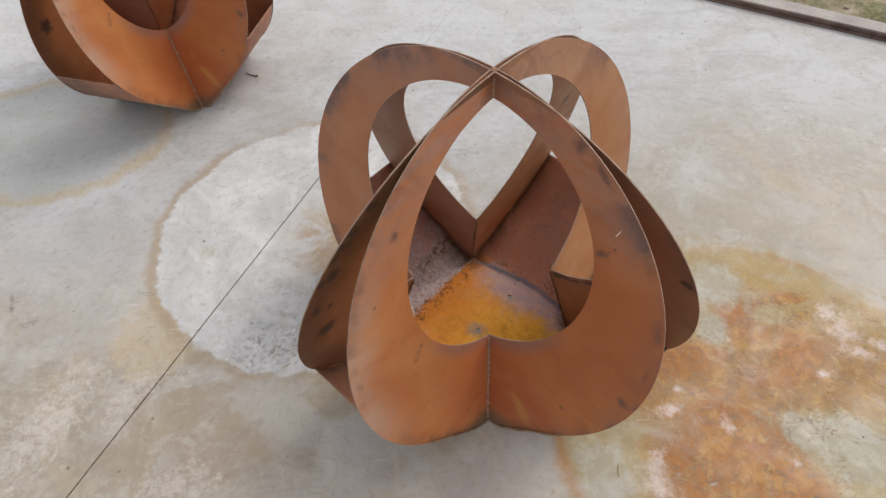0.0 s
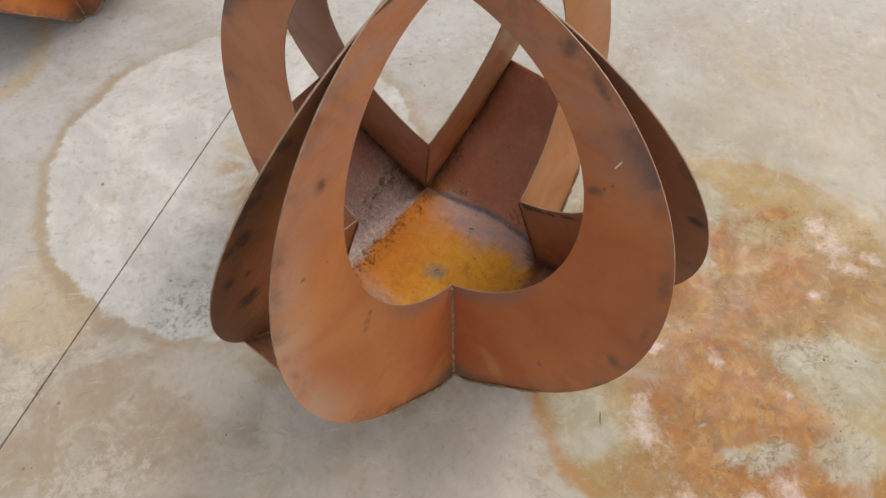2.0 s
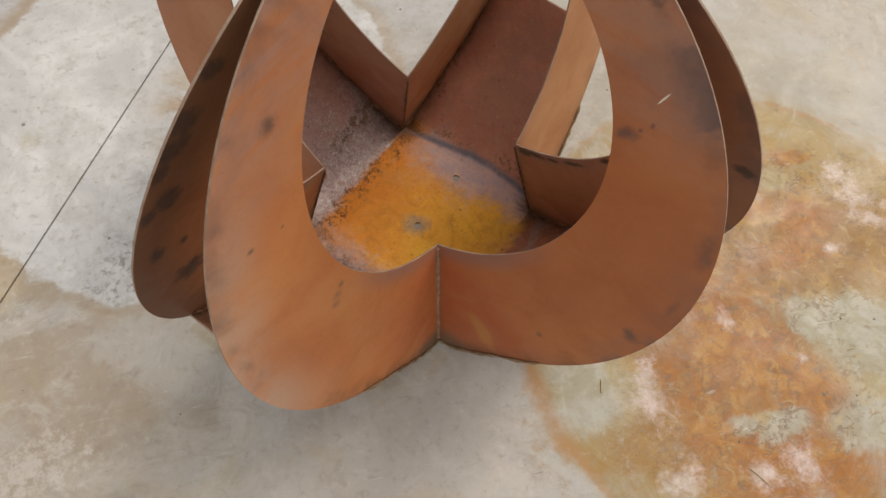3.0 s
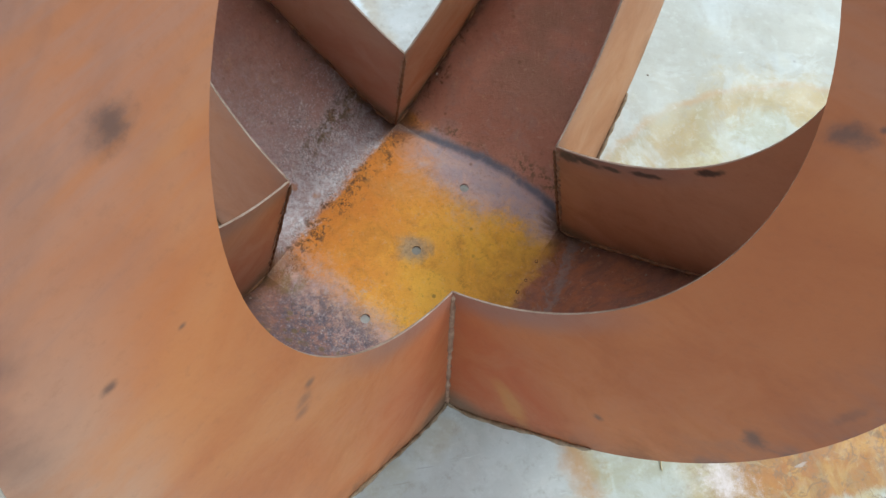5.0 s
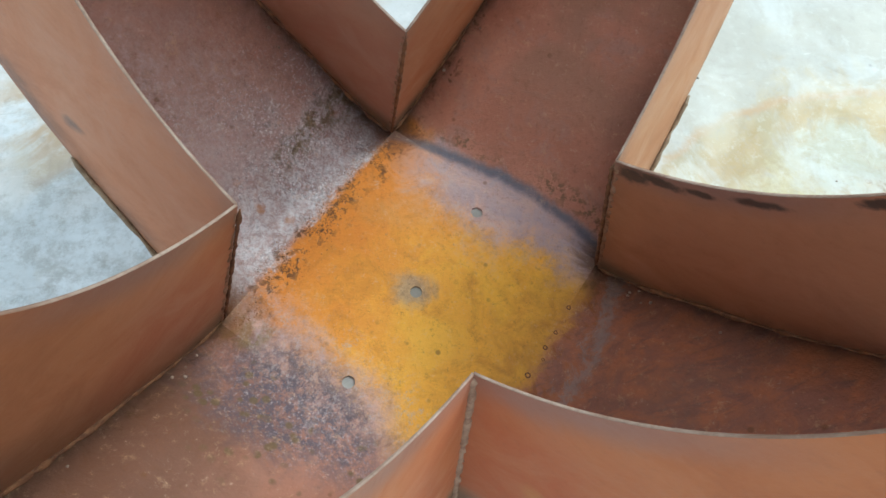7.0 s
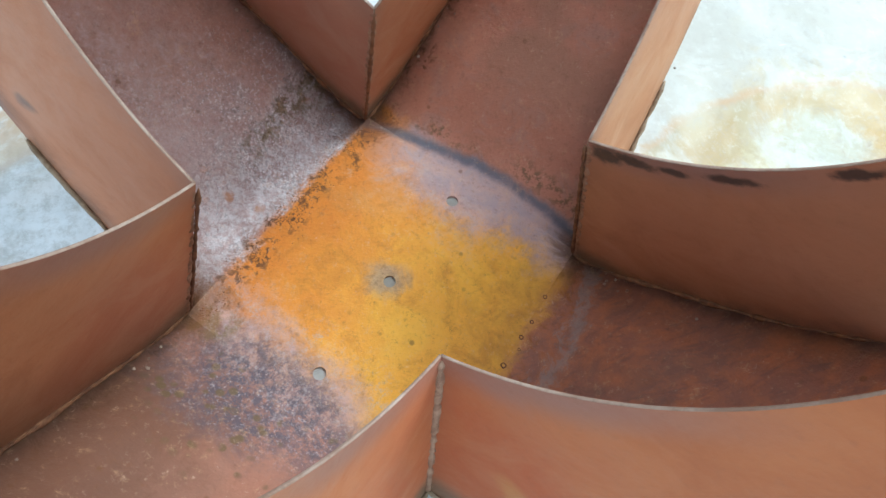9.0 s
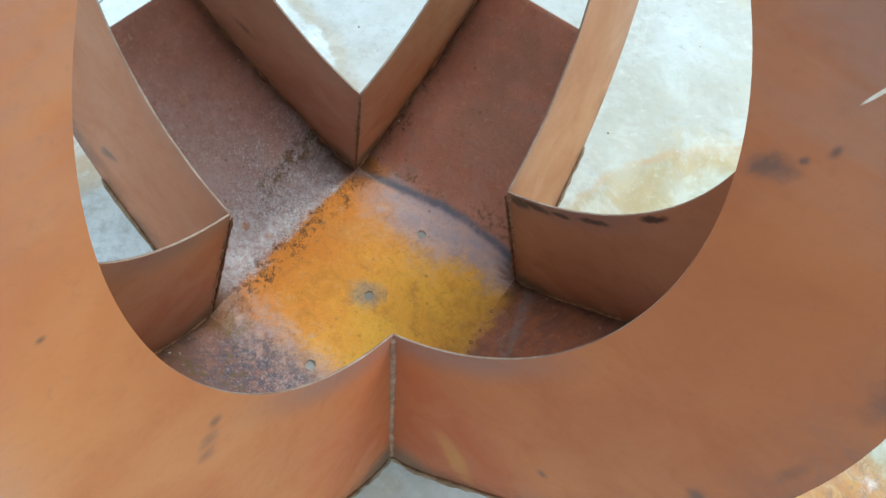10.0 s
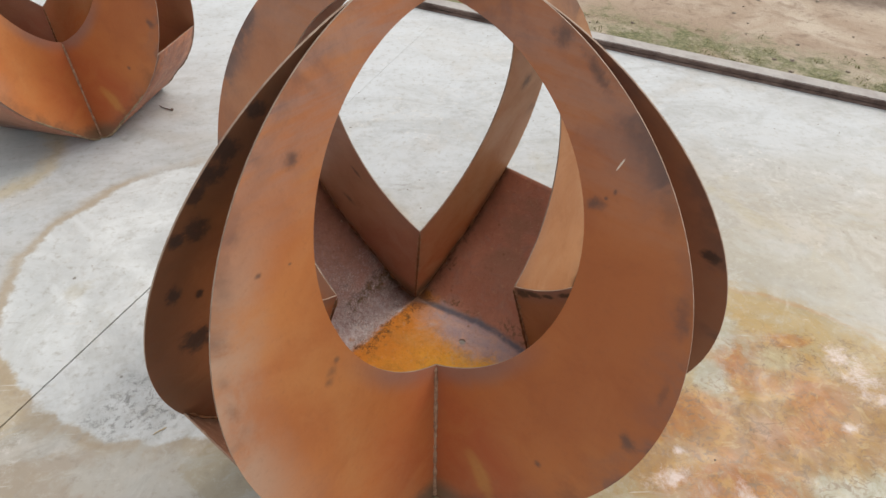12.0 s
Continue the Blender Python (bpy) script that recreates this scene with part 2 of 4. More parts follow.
    spill = lambda marks, soft=0.5: functools.reduce(lambda m, k: n.math("MAXIMUM", m, n.step(n.add(n.dist(*k), firm), 1.15, 1.15 - soft)), marks, 0.0)
    # grey-green washed concrete showing between, then the strongest orange
    wash = n.mix(n.step(lump, 0.42, 0.60), (0.312, 0.305, 0.235), (0.395, 0.398, 0.350))
    wash = n.mix(n.step(crumb, 0.52, 0.66, 0, 0.5), wash, (0.300, 0.255, 0.165))
    col = n.mix(n.mul(spill(((0.765, 0.120, 0.085, 0.095, 0), (0.705, -0.035, 0.05, 0.07, 0), (0.860, -0.365, 0.085, 0.06, -30), (0.955, -0.405, 0.13, 0.10, -15), (0.290, -0.440, 0.075, 0.10, 0), (0.700, -0.572, 0.075, 0.032, 12), (0.610, -0.560, 0.05, 0.025, 0), (0.88, -0.60, 0.09, 0.06, 0))), 0.8), col, wash)
    col = n.mix(n.mul(spill(((0.620, -0.400, 0.085, 0.065, -35), (0.780, -0.485, 0.105, 0.050, -38), (0.700, -0.455, 0.09, 0.06, -30), (0.960, 0.055, 0.075, 0.028, -10), (0.820, -0.062, 0.065, 0.05, 0), (0.640, -0.130, 0.08, 0.06, 0), (0.535, -0.570, 0.08, 0.05, -15)), 0.7), 0.85), col, n.mix(n.step(lump, 0.40, 0.62), (0.285, 0.106, 0.013), (0.390, 0.182, 0.030)))
    col = n.mix(n.mul(spill(((1.002, -0.125, 0.032, 0.045, -30),), 0.8), 0.7), col, (0.270, 0.115, 0.028))
    col = n.mix(n.mul(spill(((0.776, -0.190, 0.065, 0.045, 0), (0.470, -0.350, 0.05, 0.06, 0)), 0.9), 0.55), col, (0.340, 0.215, 0.145))
    # curly dark scrapings left by a broom
    curl = n.math("ABSOLUTE", n.math("SUBTRACT", n.noise(15, 3, 0.5, 2.4, seed=4.0), 0.5))
    col = n.mix(n.mul(n.mul(n.step(curl, 0.036, 0.010), n.step(n.noise(17, 3, 0.6, seed=29.0), 0.48, 0.55)), n.mul(soaked, 0.55)), col, (0.165, 0.088, 0.036))
    dabs = n.step(n.noise(30, 4, 0.6, 1.6, n.stretch(1.0, 1.4, 1, -20), 19.0), 0.53, 0.64, 0, 0.65)
    col = n.mix(n.mul(dabs, soaked), col, (0.165, 0.092, 0.042))
    light = n.step(n.noise(13, 5, 0.65, 2.2, n.stretch(1.0, 1.3, 1, -35), 5.0), 0.54, 0.70, 0, 0.50)
    col = n.mix(n.mul(light, soaked), col, (0.45, 0.335, 0.155))
    ring = n.math("ABSOLUTE", n.math("SUBTRACT", r2, 0.572))
    col = n.mix(n.mul(n.step(ring, 0.014, 0.0), n.step(mid, 0.3, 0.6, 0.15, 0.75)), col, (0.34, 0.20, 0.08))
    col = n.mix(n.mul(n.step(n.add(ring, n.mul(edge, 0.5)), 0.032, 0.0), n.step(n.dist(0.20, -0.42), 0.30, 0.12, 0, 0.65)), col, (0.36, 0.18, 0.06))
    # pinkish-white scraped patches
    pink = n.mix(n.step(fine, 0.4, 0.6), (0.62, 0.53, 0.52), (0.50, 0.405, 0.365))
    ragged = n.mul(n.math("SUBTRACT", n.noise(24, 8, 0.8, 0.3), 0.5), 4.0)
    white = 0.0
    for mark in ((0.50, -0.28, 0.055, 0.028, 20), (0.55, -0.22, 0.018, 0.014, 0), (0.65, -0.33, 0.022, 0.038, 0), (1.075, -0.005, 0.055, 0.055, -35), (1.095, -0.070, 0.070, 0.050, -30), (1.100, -0.135, 0.060, 0.030, -30), (1.175, -0.115, 0.055, 0.025, -25), (0.425, -0.475, 0.050, 0.085, 20), (0.63, -0.66, 0.05, 0.04, 0), (0.71, -0.65, 0.05, 0.065, 30), (0.45, -0.64, 0.07, 0.04, 10), (0.80, -0.44, 0.022, 0.014, 30), (0.97, -0.20, 0.035, 0.014, 0), (0.44, -0.42, 0.03, 0.05, 0)):
        white = n.math("MAXIMUM", white, n.step(n.add(n.dist(*mark), ragged), 1.1, -0.2, 0, 0.85))
    col = n.mix(white, col, pink)
    comb = n.mul(n.step(n.noise(1.0, 3, 0.6, 0.1, n.stretch(8, 130, 1, -38), 6.0), 0.50, 0.60), n.step(n.dist(1.13, -0.05, 0.13, 0.065, -38), 1.1, 0.5))
    col = n.mix(n.mul(comb, 0.65), col, (0.33, 0.25, 0.13))
    # bluish and ochre film beside the second pit
    r3 = n.add(n.dist(-1.62, 0.98, 1.3, 1.0), n.mul(edge, 1.2))
    col = n.mix(n.step(r3, 0.36, 0.30, 0, 0.55), col, (0.37, 0.40, 0.40))
    col = n.mix(n.step(n.math("ABSOLUTE", n.math("SUBTRACT", r3, 0.345)), 0.04, 0.0, 0, 0.5), col, (0.43, 0.32, 0.13))
    # scuff, specks and grit stains
    col = n.mix(n.mul(n.step(n.dist(-1.485, 0.185, 0.010, 0.065, 22), 1.0, 0.3), n.step(fine, 0.35, 0.6, 0, 0.8)), col, (0.15, 0.14, 0.125))
    col = n.mix(n.mul(n.step(n.dist(-1.405, 0.112, 0.040, 0.016, 15), 1.0, 0.3), n.step(fine, 0.35, 0.6, 0, 0.8)), col, (0.17, 0.16, 0.14))
    dots = n.mul(n.step(n.cells(11), 0.07, 0.035), n.step(n.noise(3.6, 2), 0.50, 0.56))
    col = n.mix(n.mul(dots, 0.8), col, (0.11, 0.09, 0.07))
    bare = n.math("SUBTRACT", 1.0, n.mul(soaked, 0.75))
    col = n.mix(n.mul(n.step(fine, 0.52, 0.72, 0, 0.5), bare), col, (0.25, 0.22, 0.18))
    col = n.mix(n.mul(n.step(fine, 0.46, 0.30, 0, 0.22), bare), col, (0.56, 0.555, 0.54))
    col = n.mix(n.step(n.noise(14, 8, 0.8, 0.3, seed=11.0), 0.54, 0.70, 0, 0.30), col, (0.22, 0.175, 0.125))
    col = n.mix(n.mul(n.step(n.noise(15, 8, 0.8, 0.3, seed=12.0), 0.54, 0.70, 0, 0.24), bare), col, (0.56, 0.555, 0.54))
    patchy = n.mul(bare, n.step(n.noise(2.1, 4, 0.6, seed=15.0), 0.46, 0.60))
    for turn, seed, tone in ((38, 21.0, (0.64, 0.62, 0.60)), (-22, 22.0, (0.19, 0.165, 0.14)), (75, 23.0, (0.60, 0.57, 0.54)), (10, 24.0, (0.22, 0.19, 0.155))):
        line = n.noise(1.0, 4, 0.6, 0.15, n.stretch(5, 70, 1, turn), seed)
        col = n.mix(n.mul(n.step(line, 0.64, 0.72), n.mul(patchy, 0.45)), col, tone)
    for turn, seed, tone in ((30, 31.0, (0.15, 0.13, 0.11)), (-50, 32.0, (0.62, 0.60, 0.58))):
        hair = n.noise(1.0, 3, 0.55, 0.5, n.stretch(9, 60, 1, turn), seed)
        col = n.mix(n.mul(n.step(hair, 0.66, 0.72, 0, 0.38), n.step(n.noise(3.3, 4, 0.6, seed=33.0), 0.44, 0.56)), col, tone)
    # pale trowel swirls and soft grey clouds on the bare slab
    swoosh = n.math("ABSOLUTE", n.math("SUBTRACT", n.noise(4.2, 4, 0.55, 2.6, seed=41.0), 0.5))
    near = n.mul(bare, n.step(away, 1.2, 0.4, 0.1, 1.0))
    col = n.mix(n.mul(n.mul(n.step(swoosh, 0.060, 0.0), n.step(n.noise(6, 5, 0.7, seed=42.0), 0.46, 0.64)), n.mul(near, 0.26)), col, (0.56, 0.555, 0.54))
    col = n.mix(n.mul(n.step(n.noise(3.4, 6, 0.68, 2.2, seed=43.0), 0.52, 0.66), n.mul(near, 0.42)), col, (0.40, 0.405, 0.395))
    col = n.mix(n.mul(n.step(n.noise(3.0, 5, 0.62, 1.8, seed=44.0), 0.55, 0.68), n.mul(near, 0.40)), col, (0.375, 0.325, 0.215))
    rough = n.step(mid, 0.3, 0.75, 0.38, 0.66)
    return n.done(col, rough, n.add(n.mul(fine, 0.5), mid), 0.004, 0.25, 0.5)


def plate_rust(name, spots=(), dust=0.3, rim_dust=0.0, streaks=(), tone=((0.390, 0.122, 0.033), (0.480, 0.164, 0.042), (0.325, 0.094, 0.030)), soot_shade=0.0, limb=0.0, smoke=0.6, side_of=1, lip_soot=0.62):
    """Weathering steel sheet. spots: (u, v, half width, half height, turn) of dark scale marks on the sheet, and how strong."""
    n = Nodes(name)
    n.co = n.stretch(1.031, 1.031, 1.0)
    big, mid, fine = n.noise(2.6, 4, 0.55, 0.4), n.noise(11, 6, 0.68, 0.6), n.noise(110, 4, 0.7)
    col = n.mix(n.step(big, 0.33, 0.68), tone[0], tone[1])
    col = n.mix(n.step(mid, 0.45, 0.75, 0, 0.40), col, tone[2])
    runs = n.noise(1.0, 6, 0.7, 0.3, n.stretch(16, 1.6, 1))
    col = n.mix(n.step(runs, 0.52, 0.70, 0, 0.10), col, tuple(1.22 * v for v in tone[1]))
    col = n.mix(n.step(runs, 0.47, 0.32, 0, 0.10), col, tone[2])
    col = n.mix(n.step(n.noise(4, 5, 0.6, 0.9, seed=4.0), 0.48, 0.70, 0, dust), col, tuple(v * k for v, k in zip(tone[1], (1.04, 1.28, 1.65))))
    x, y, _ = n.xyz()
    side = n.math("ABSOLUTE", x)
    rim = n.math("SQRT", n.add(n.mul(x, x), n.math("POWER", n.math("SUBTRACT", y, 0.479), 2.0)))
    shaky = n.add(rim, n.mul(n.math("SUBTRACT", mid, 0.5), 0.07))
    if rim_dust:
        col = n.mix(n.mul(n.mul(n.step(shaky, 0.40, 0.50), n.step(y, 0.22, 0.46)), n.mul(n.step(y, 0.85, 0.65, 0, rim_dust), n.step(n.add(n.noise(7, 5, 0.65, 0.6, seed=12.0), n.mul(n.math("SUBTRACT", fine, 0.5), 0.15)), 0.36, 0.60, 0.35, 1.0))), col, (0.44, 0.285, 0.205))
        col = n.mix(n.mul(n.step(n.dist(-0.30, 0.17, 0.16, 0.14), 1.2, 0.2), n.step(mid, 0.35, 0.65, 0.3, 0.8)), col, (0.52, 0.165, 0.038))
    # brushed dusty limb towards the point
    brush = n.noise(1.0, 5, 0.65, 0.2, n.stretch(7, 46, 1, -58 * side_of))
    high = n.step(n.add(y, n.mul(n.math("SUBTRACT", big, 0.5), 0.35)), 0.66, 0.90)
    if limb:
        col = n.mix(n.mul(high, n.step(brush, 0.36, 0.62, 0.25 * limb, limb)), col, (0.350, 0.205, 0.160))
        col = n.mix(n.mul(high, n.step(brush, 0.58, 0.70, 0, 0.7 * limb)), col, (0.205, 0.120, 0.105))
    # blue-black smudges of scale along the outer edge, broken up
    broken = n.noise(8, 5, 0.62, 0.4, seed=9.0)
    col = n.mix(n.mul(n.mul(n.step(shaky, 0.425, 0.505), n.step(broken, 0.42, 0.62, 0.10, 0.75)), smoke), col, (0.175, 0.098, 0.082))
    scale = n.mul(n.step(shaky, 0.462, 0.508), n.step(broken, 0.50, 0.60, 0, 0.80))
    col = n.mix(n.mul(n.mul(scale, n.step(y, 0.16, 0.34, 0.25, 1.0)), 0.25 + 0.6 * smoke), col, (0.080, 0.054, 0.056))
    top = n.mul(n.step(n.add(y, n.mul(n.math("SUBTRACT", big, 0.5), 0.3)), 0.66, 0.98), n.step(n.noise(9, 5, 0.65, 1.0, seed=1.0), 0.46, 0.64, 0.1, 0.6))
    col = n.mix(top, col, (0.17, 0.088, 0.072))
    hole = n.math("SQRT", n.add(n.math("POWER", n.mul(x, 1 / 0.313), 2.0), n.math("POWER", n.mul(n.math("SUBTRACT", y, 0.628), 1 / 0.335), 2.0)))
    lip = n.mul(n.step(n.add(hole, n.mul(n.math("SUBTRACT", mid, 0.5), 0.10)), 1.13, 1.0), n.step(y, 0.54, 0.38, 0, lip_soot))
    col = n.mix(lip, col, (0.185, 0.118, 0.118))
    seam = n.mul(n.step(n.add(n.add(side, n.mul(y, 0.19)), n.mul(n.math("SUBTRACT", mid, 0.5), 0.03)), 0.225, 0.19), n.step(mid, 0.35, 0.6, 0.1, 0.55))
    col = n.mix(seam, col, (0.20, 0.080, 0.045))
    # redder bounce from the ground, put into the colour low beside the seam
    ground_bounce = n.mul(n.step(n.add(n.dist(0.20 * side_of, 0.16, 0.20, 0.22), n.mul(n.math("SUBTRACT", big, 0.5), 1.6)), 1.1, 0.3), n.step(mid, 0.30, 0.70, 0.3, 0.75))
    col = n.mix(ground_bounce, col, (1.06 * tone[0][0], 0.80 * tone[0][1], 0.85 * tone[0][2]))
    # dirt and weld soot along the lower edge, corner shade painted in too
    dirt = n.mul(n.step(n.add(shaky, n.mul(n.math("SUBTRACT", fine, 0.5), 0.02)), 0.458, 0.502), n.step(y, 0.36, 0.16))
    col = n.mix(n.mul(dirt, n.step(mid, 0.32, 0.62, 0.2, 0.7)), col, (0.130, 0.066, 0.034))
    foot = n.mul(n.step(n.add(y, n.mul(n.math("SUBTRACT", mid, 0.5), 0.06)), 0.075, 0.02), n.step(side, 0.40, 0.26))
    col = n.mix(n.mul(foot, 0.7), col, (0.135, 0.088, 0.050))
    if streaks:
        run = n.add(n.dist(0.275, 0.150, 0.020, 0.075, 40), n.mul(n.math("SUBTRACT", mid, 0.5), 2.2))
        col = n.mix(n.step(run, 1.2, 0.2, 0, 0.5), col, (0.46, 0.235, 0.055))
    # soot towards the rim, with shade inside the arms put into its colour
    if soot_shade:
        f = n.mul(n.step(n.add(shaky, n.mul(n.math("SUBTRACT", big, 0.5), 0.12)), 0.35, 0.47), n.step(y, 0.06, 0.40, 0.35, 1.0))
        col = n.mix(n.mul(f, soot_shade), col, n.mix(n.step(mid, 0.4, 0.65), (0.100, 0.043, 0.022), (0.148, 0.060, 0.030)))
    for u, v, a, b, turn, *much in spots:
        f = n.add(n.dist(u, v, a, b, turn), n.mul(n.math("SUBTRACT", n.noise(55, 5, 0.7), 0.5), 2.2))
        col = n.mix(n.step(f, 1.4, 0.5 if soot_shade else 0.1, 0, much[0] if much else 0.72 if not soot_shade else 0.9), col, (0.065, 0.042, 0.040) if not soot_shade else (0.028, 0.018, 0.018))
    for u, v, a, b, turn in streaks:
        col = n.mix(n.step(n.dist(u, v, a, b, turn), 1.0, 0.6), col, (0.66, 0.58, 0.50))
    col = n.mix(n.step(fine, 0.5, 0.8, 0, 0.22), col, (0.18, 0.07, 0.035))
    rough = n.step(mid, 0.3, 0.7, 0.44, 0.64)
    return n.done(col, rough, n.add(fine, n.mul(mid, 0.8)), 0.0015, 0.22, 0.5, 0.045)


def inner_rust():
    """Channel and floor of the pit: yellow and orange rust on the floor, violet-brown mill scale on the arms."""
    n = Nodes("mottled_inner_rust")
    x, y, z = n.xyz()
    p, q = n.mul(n.add(x, y), 0.7071), n.mul(n.math("SUBTRACT", x, y), 0.7071)
    big, mid, fine = n.noise(6, 5, 0.6, 0.6), n.noise(22, 6, 0.7, 0.7), n.noise(120, 4, 0.75)
    rag = n.math("SUBTRACT", n.noise(16, 6, 0.7, 0.5), 0.5)
    speck = n.math("SUBTRACT", n.noise(75, 6, 0.8, 0.3, seed=25.0), 0.5)
    band = lambda v, at, half, soft: n.step(n.math("ABSOLUTE", n.math("SUBTRACT", v, at)), half, half - soft)
    # arms
    arm = n.mix(n.step(big, 0.35, 0.65), (0.455, 0.193, 0.124), (0.56, 0.25, 0.165))
    arm = n.mix(n.step(mid, 0.45, 0.7, 0, 0.6), arm, (0.40, 0.245, 0.205))
    arm = n.mix(n.mul(n.step(n.noise(4, 4, 0.6, 1.0, seed=5.0), 0.50, 0.62), n.step(n.math("ABSOLUTE", p), 0.26, 0.36)), arm, (0.38, 0.185, 0.120))
    red = n.mix(n.step(mid, 0.38, 0.62), (0.42, 0.150, 0.070), (0.30, 0.130, 0.088))
    red = n.mix(n.mul(n.step(n.noise(14, 5, 0.7, 1.4, n.stretch(1, 3, 1, -45)), 0.48, 0.66), 0.55), red, (0.175, 0.095, 0.080))
    scorch = n.mul(n.step(n.noise(7, 6, 0.7, 1.2, n.stretch(1, 2.2, 1, -45), 21.0), 0.48, 0.62), n.step(n.add(q, n.mul(rag, 0.1)), 0.24, 0.32))
    red = n.mix(n.mul(scorch, 0.40), red, (0.165, 0.105, 0.085))
    rusty = n.mul(band(n.add(q, n.mul(rag, 0.10)), 0.205, 0.035, 0.03), n.step(n.noise(26, 6, 0.75, 1.0, n.stretch(2.4, 1, 1, -45), 22.0), 0.46, 0.60))
    red = n.mix(n.mul(rusty, 0.8), red, (0.30, 0.105, 0.024))
    arm = n.mix(n.step(n.add(q, n.mul(rag, 0.05)), 0.172, 0.198), arm, red)
    # sky sheen on the far left arm put into the colour
    arm_sheen = n.mul(n.mul(n.step(n.add(q, n.mul(rag, 0.2)), -0.20, -0.28), n.step(n.add(q, n.mul(rag, 0.35)), -0.46, -0.32, 0.25, 1.0)), n.step(n.noise(5, 6, 0.68, 1.0, seed=20.0), 0.36, 0.58, 0.35, 0.85))
    arm_sheen = n.mul(arm_sheen, n.step(n.add(p, n.mul(rag, 0.3)), 0.12, -0.08, 0.25, 0.85))
    deep = n.step(n.add(q, n.mul(rag, 0.25)), -0.27, -0.36)
    arm = n.mix(n.mul(deep, 0.7), arm, n.mix(n.step(mid, 0.36, 0.62), (0.36, 0.165, 0.112), (0.28, 0.120, 0.080)))
    arm = n.mix(arm_sheen, arm, (0.52, 0.345, 0.300))
    low = n.step(n.add(p, n.mul(rag, 0.08)), -0.19, -0.27)
    arm = n.mix(n.mul(low, n.step(big, 0.35, 0.65, 0.45, 0.8)), arm, (0.30, 0.140, 0.092))
    # shadow of the side plate painted dark on the near left arm
    silt_shade = n.mul(n.step(n.add(p, n.mul(rag, 0.1)), -0.17, -0.30), n.step(n.add(q, n.mul(rag, 0.12)), 0.05, -0.08))
    arm = n.mix(n.mul(silt_shade, 0.85), arm, (0.150, 0.070, 0.042))
    heat = band(n.add(n.add(q, n.mul(n.mul(p, p), 0.6)), n.mul(rag, 0.10)), 0.240, 0.013, 0.013)
    arm = n.mix(n.mul(heat, 0.60), arm, (0.290, 0.255, 0.245))
    far = n.mul(n.step(n.add(q, n.mul(rag, 0.10)), 0.06, 0.15), n.step(p, 0.22, 0.32))
    arm = n.mix(n.mul(far, n.step(big, 0.35, 0.6, 0.4, 0.7)), arm, (0.20, 0.105, 0.088))
    # floor
    floor = n.mix(n.step(n.add(q, n.add(n.mul(rag, 0.22), n.mul(speck, 0.10))), -0.17, 0.09), (0.72, 0.245, 0.024), (0.92, 0.440, 0.036))
    floor = n.mix(n.step(mid, 0.44, 0.72, 0, 0.55), floor, (0.52, 0.205, 0.030))
    floor = n.mix(n.mul(n.step(n.add(n.noise(9, 5, 0.65, 1.2, seed=2.0), n.mul(speck, 0.25)), 0.44, 0.68), n.step(q, -0.10, 0.06)), floor, (0.95, 0.500, 0.045))
    floor = n.mix(n.step(n.noise(5, 4, 0.6, 0.6, seed=3.0), 0.54, 0.70, 0, 0.4), floor, (0.60, 0.31, 0.10))
    # soft shadow at the floor's right edge put into the colour as brown
    fade = n.step(n.add(q, n.mul(rag, 0.16)), 0.10, 0.190, 0, 0.6)
    floor = n.mix(fade, floor, n.mix(n.step(mid, 0.4, 0.62), (0.56, 0.27, 0.030), (0.38, 0.165, 0.030)))
    violet = n.mix(n.step(mid, 0.38, 0.64), (0.64, 0.385, 0.310), (0.48, 0.315, 0.290))
    violet = n.mix(n.step(n.noise(8, 5, 0.65, 0.8, seed=4.0), 0.48, 0.64, 0, 0.75), violet, (0.66, 0.37, 0.235))
    ends = n.step(n.add(n.math("ABSOLUTE", n.add(p, 0.012)), n.add(n.add(n.mul(rag, 0.13), n.mul(speck, 0.13)), n.mul(n.step(q, 0.03, 0.14), -0.05))), 0.085, 0.175)
    ends = n.mul(ends, n.math("MAXIMUM", n.step(n.add(q, n.mul(rag, 0.2)), 0.19, 0.05), n.step(p, 0.02, 0.10, 0.35, 1.0)))
    ends = n.mul(ends, n.math("MAXIMUM", n.step(p, 0.02, -0.02), n.step(n.add(q, n.mul(rag, 0.2)), -0.17, -0.02)))
    floor = n.mix(ends, floor, violet)
    bow = n.add(n.add(p, n.mul(n.math("POWER", n.math("ABSOLUTE", n.math("SUBTRACT", q, 0.05)), 2.0), 0.75)), n.mul(rag, 0.018))
    bluish = n.mul(n.step(n.add(bow, n.mul(rag, 0.10)), 0.135, 0.205), n.mul(n.step(q, 0.195, 0.17), n.step(q, -0.17, -0.10)))
    floor = n.mix(n.mul(bluish, n.step(mid, 0.35, 0.62, 0.45, 0.85)), floor, (0.46, 0.37, 0.40))
    inside = n.math("MINIMUM", n.math("MINIMUM", n.step(n.add(p, n.mul(rag, 0.05)), -0.215, -0.170), n.step(n.math("MINIMUM", bow, n.add(p, n.mul(rag, 0.05))), 0.228, 0.212)), n.step(n.add(n.math("ABSOLUTE", q), n.mul(rag, 0.07)), 0.205, 0.178))
    col = n.mix(inside, arm, floor)
    # pale scoured band with loose scale on the q- side, frayed towards the arm
    near = n.step(n.add(n.add(q, n.mul(rag, 0.06)), n.mul(n.math("SUBTRACT", n.noise(70, 5, 0.8, seed=14.0), 0.5), 0.04)), -0.174, -0.196)
    scour = n.mul(near, n.step(n.add(q, n.mul(rag, 0.22)), -0.34, -0.27))
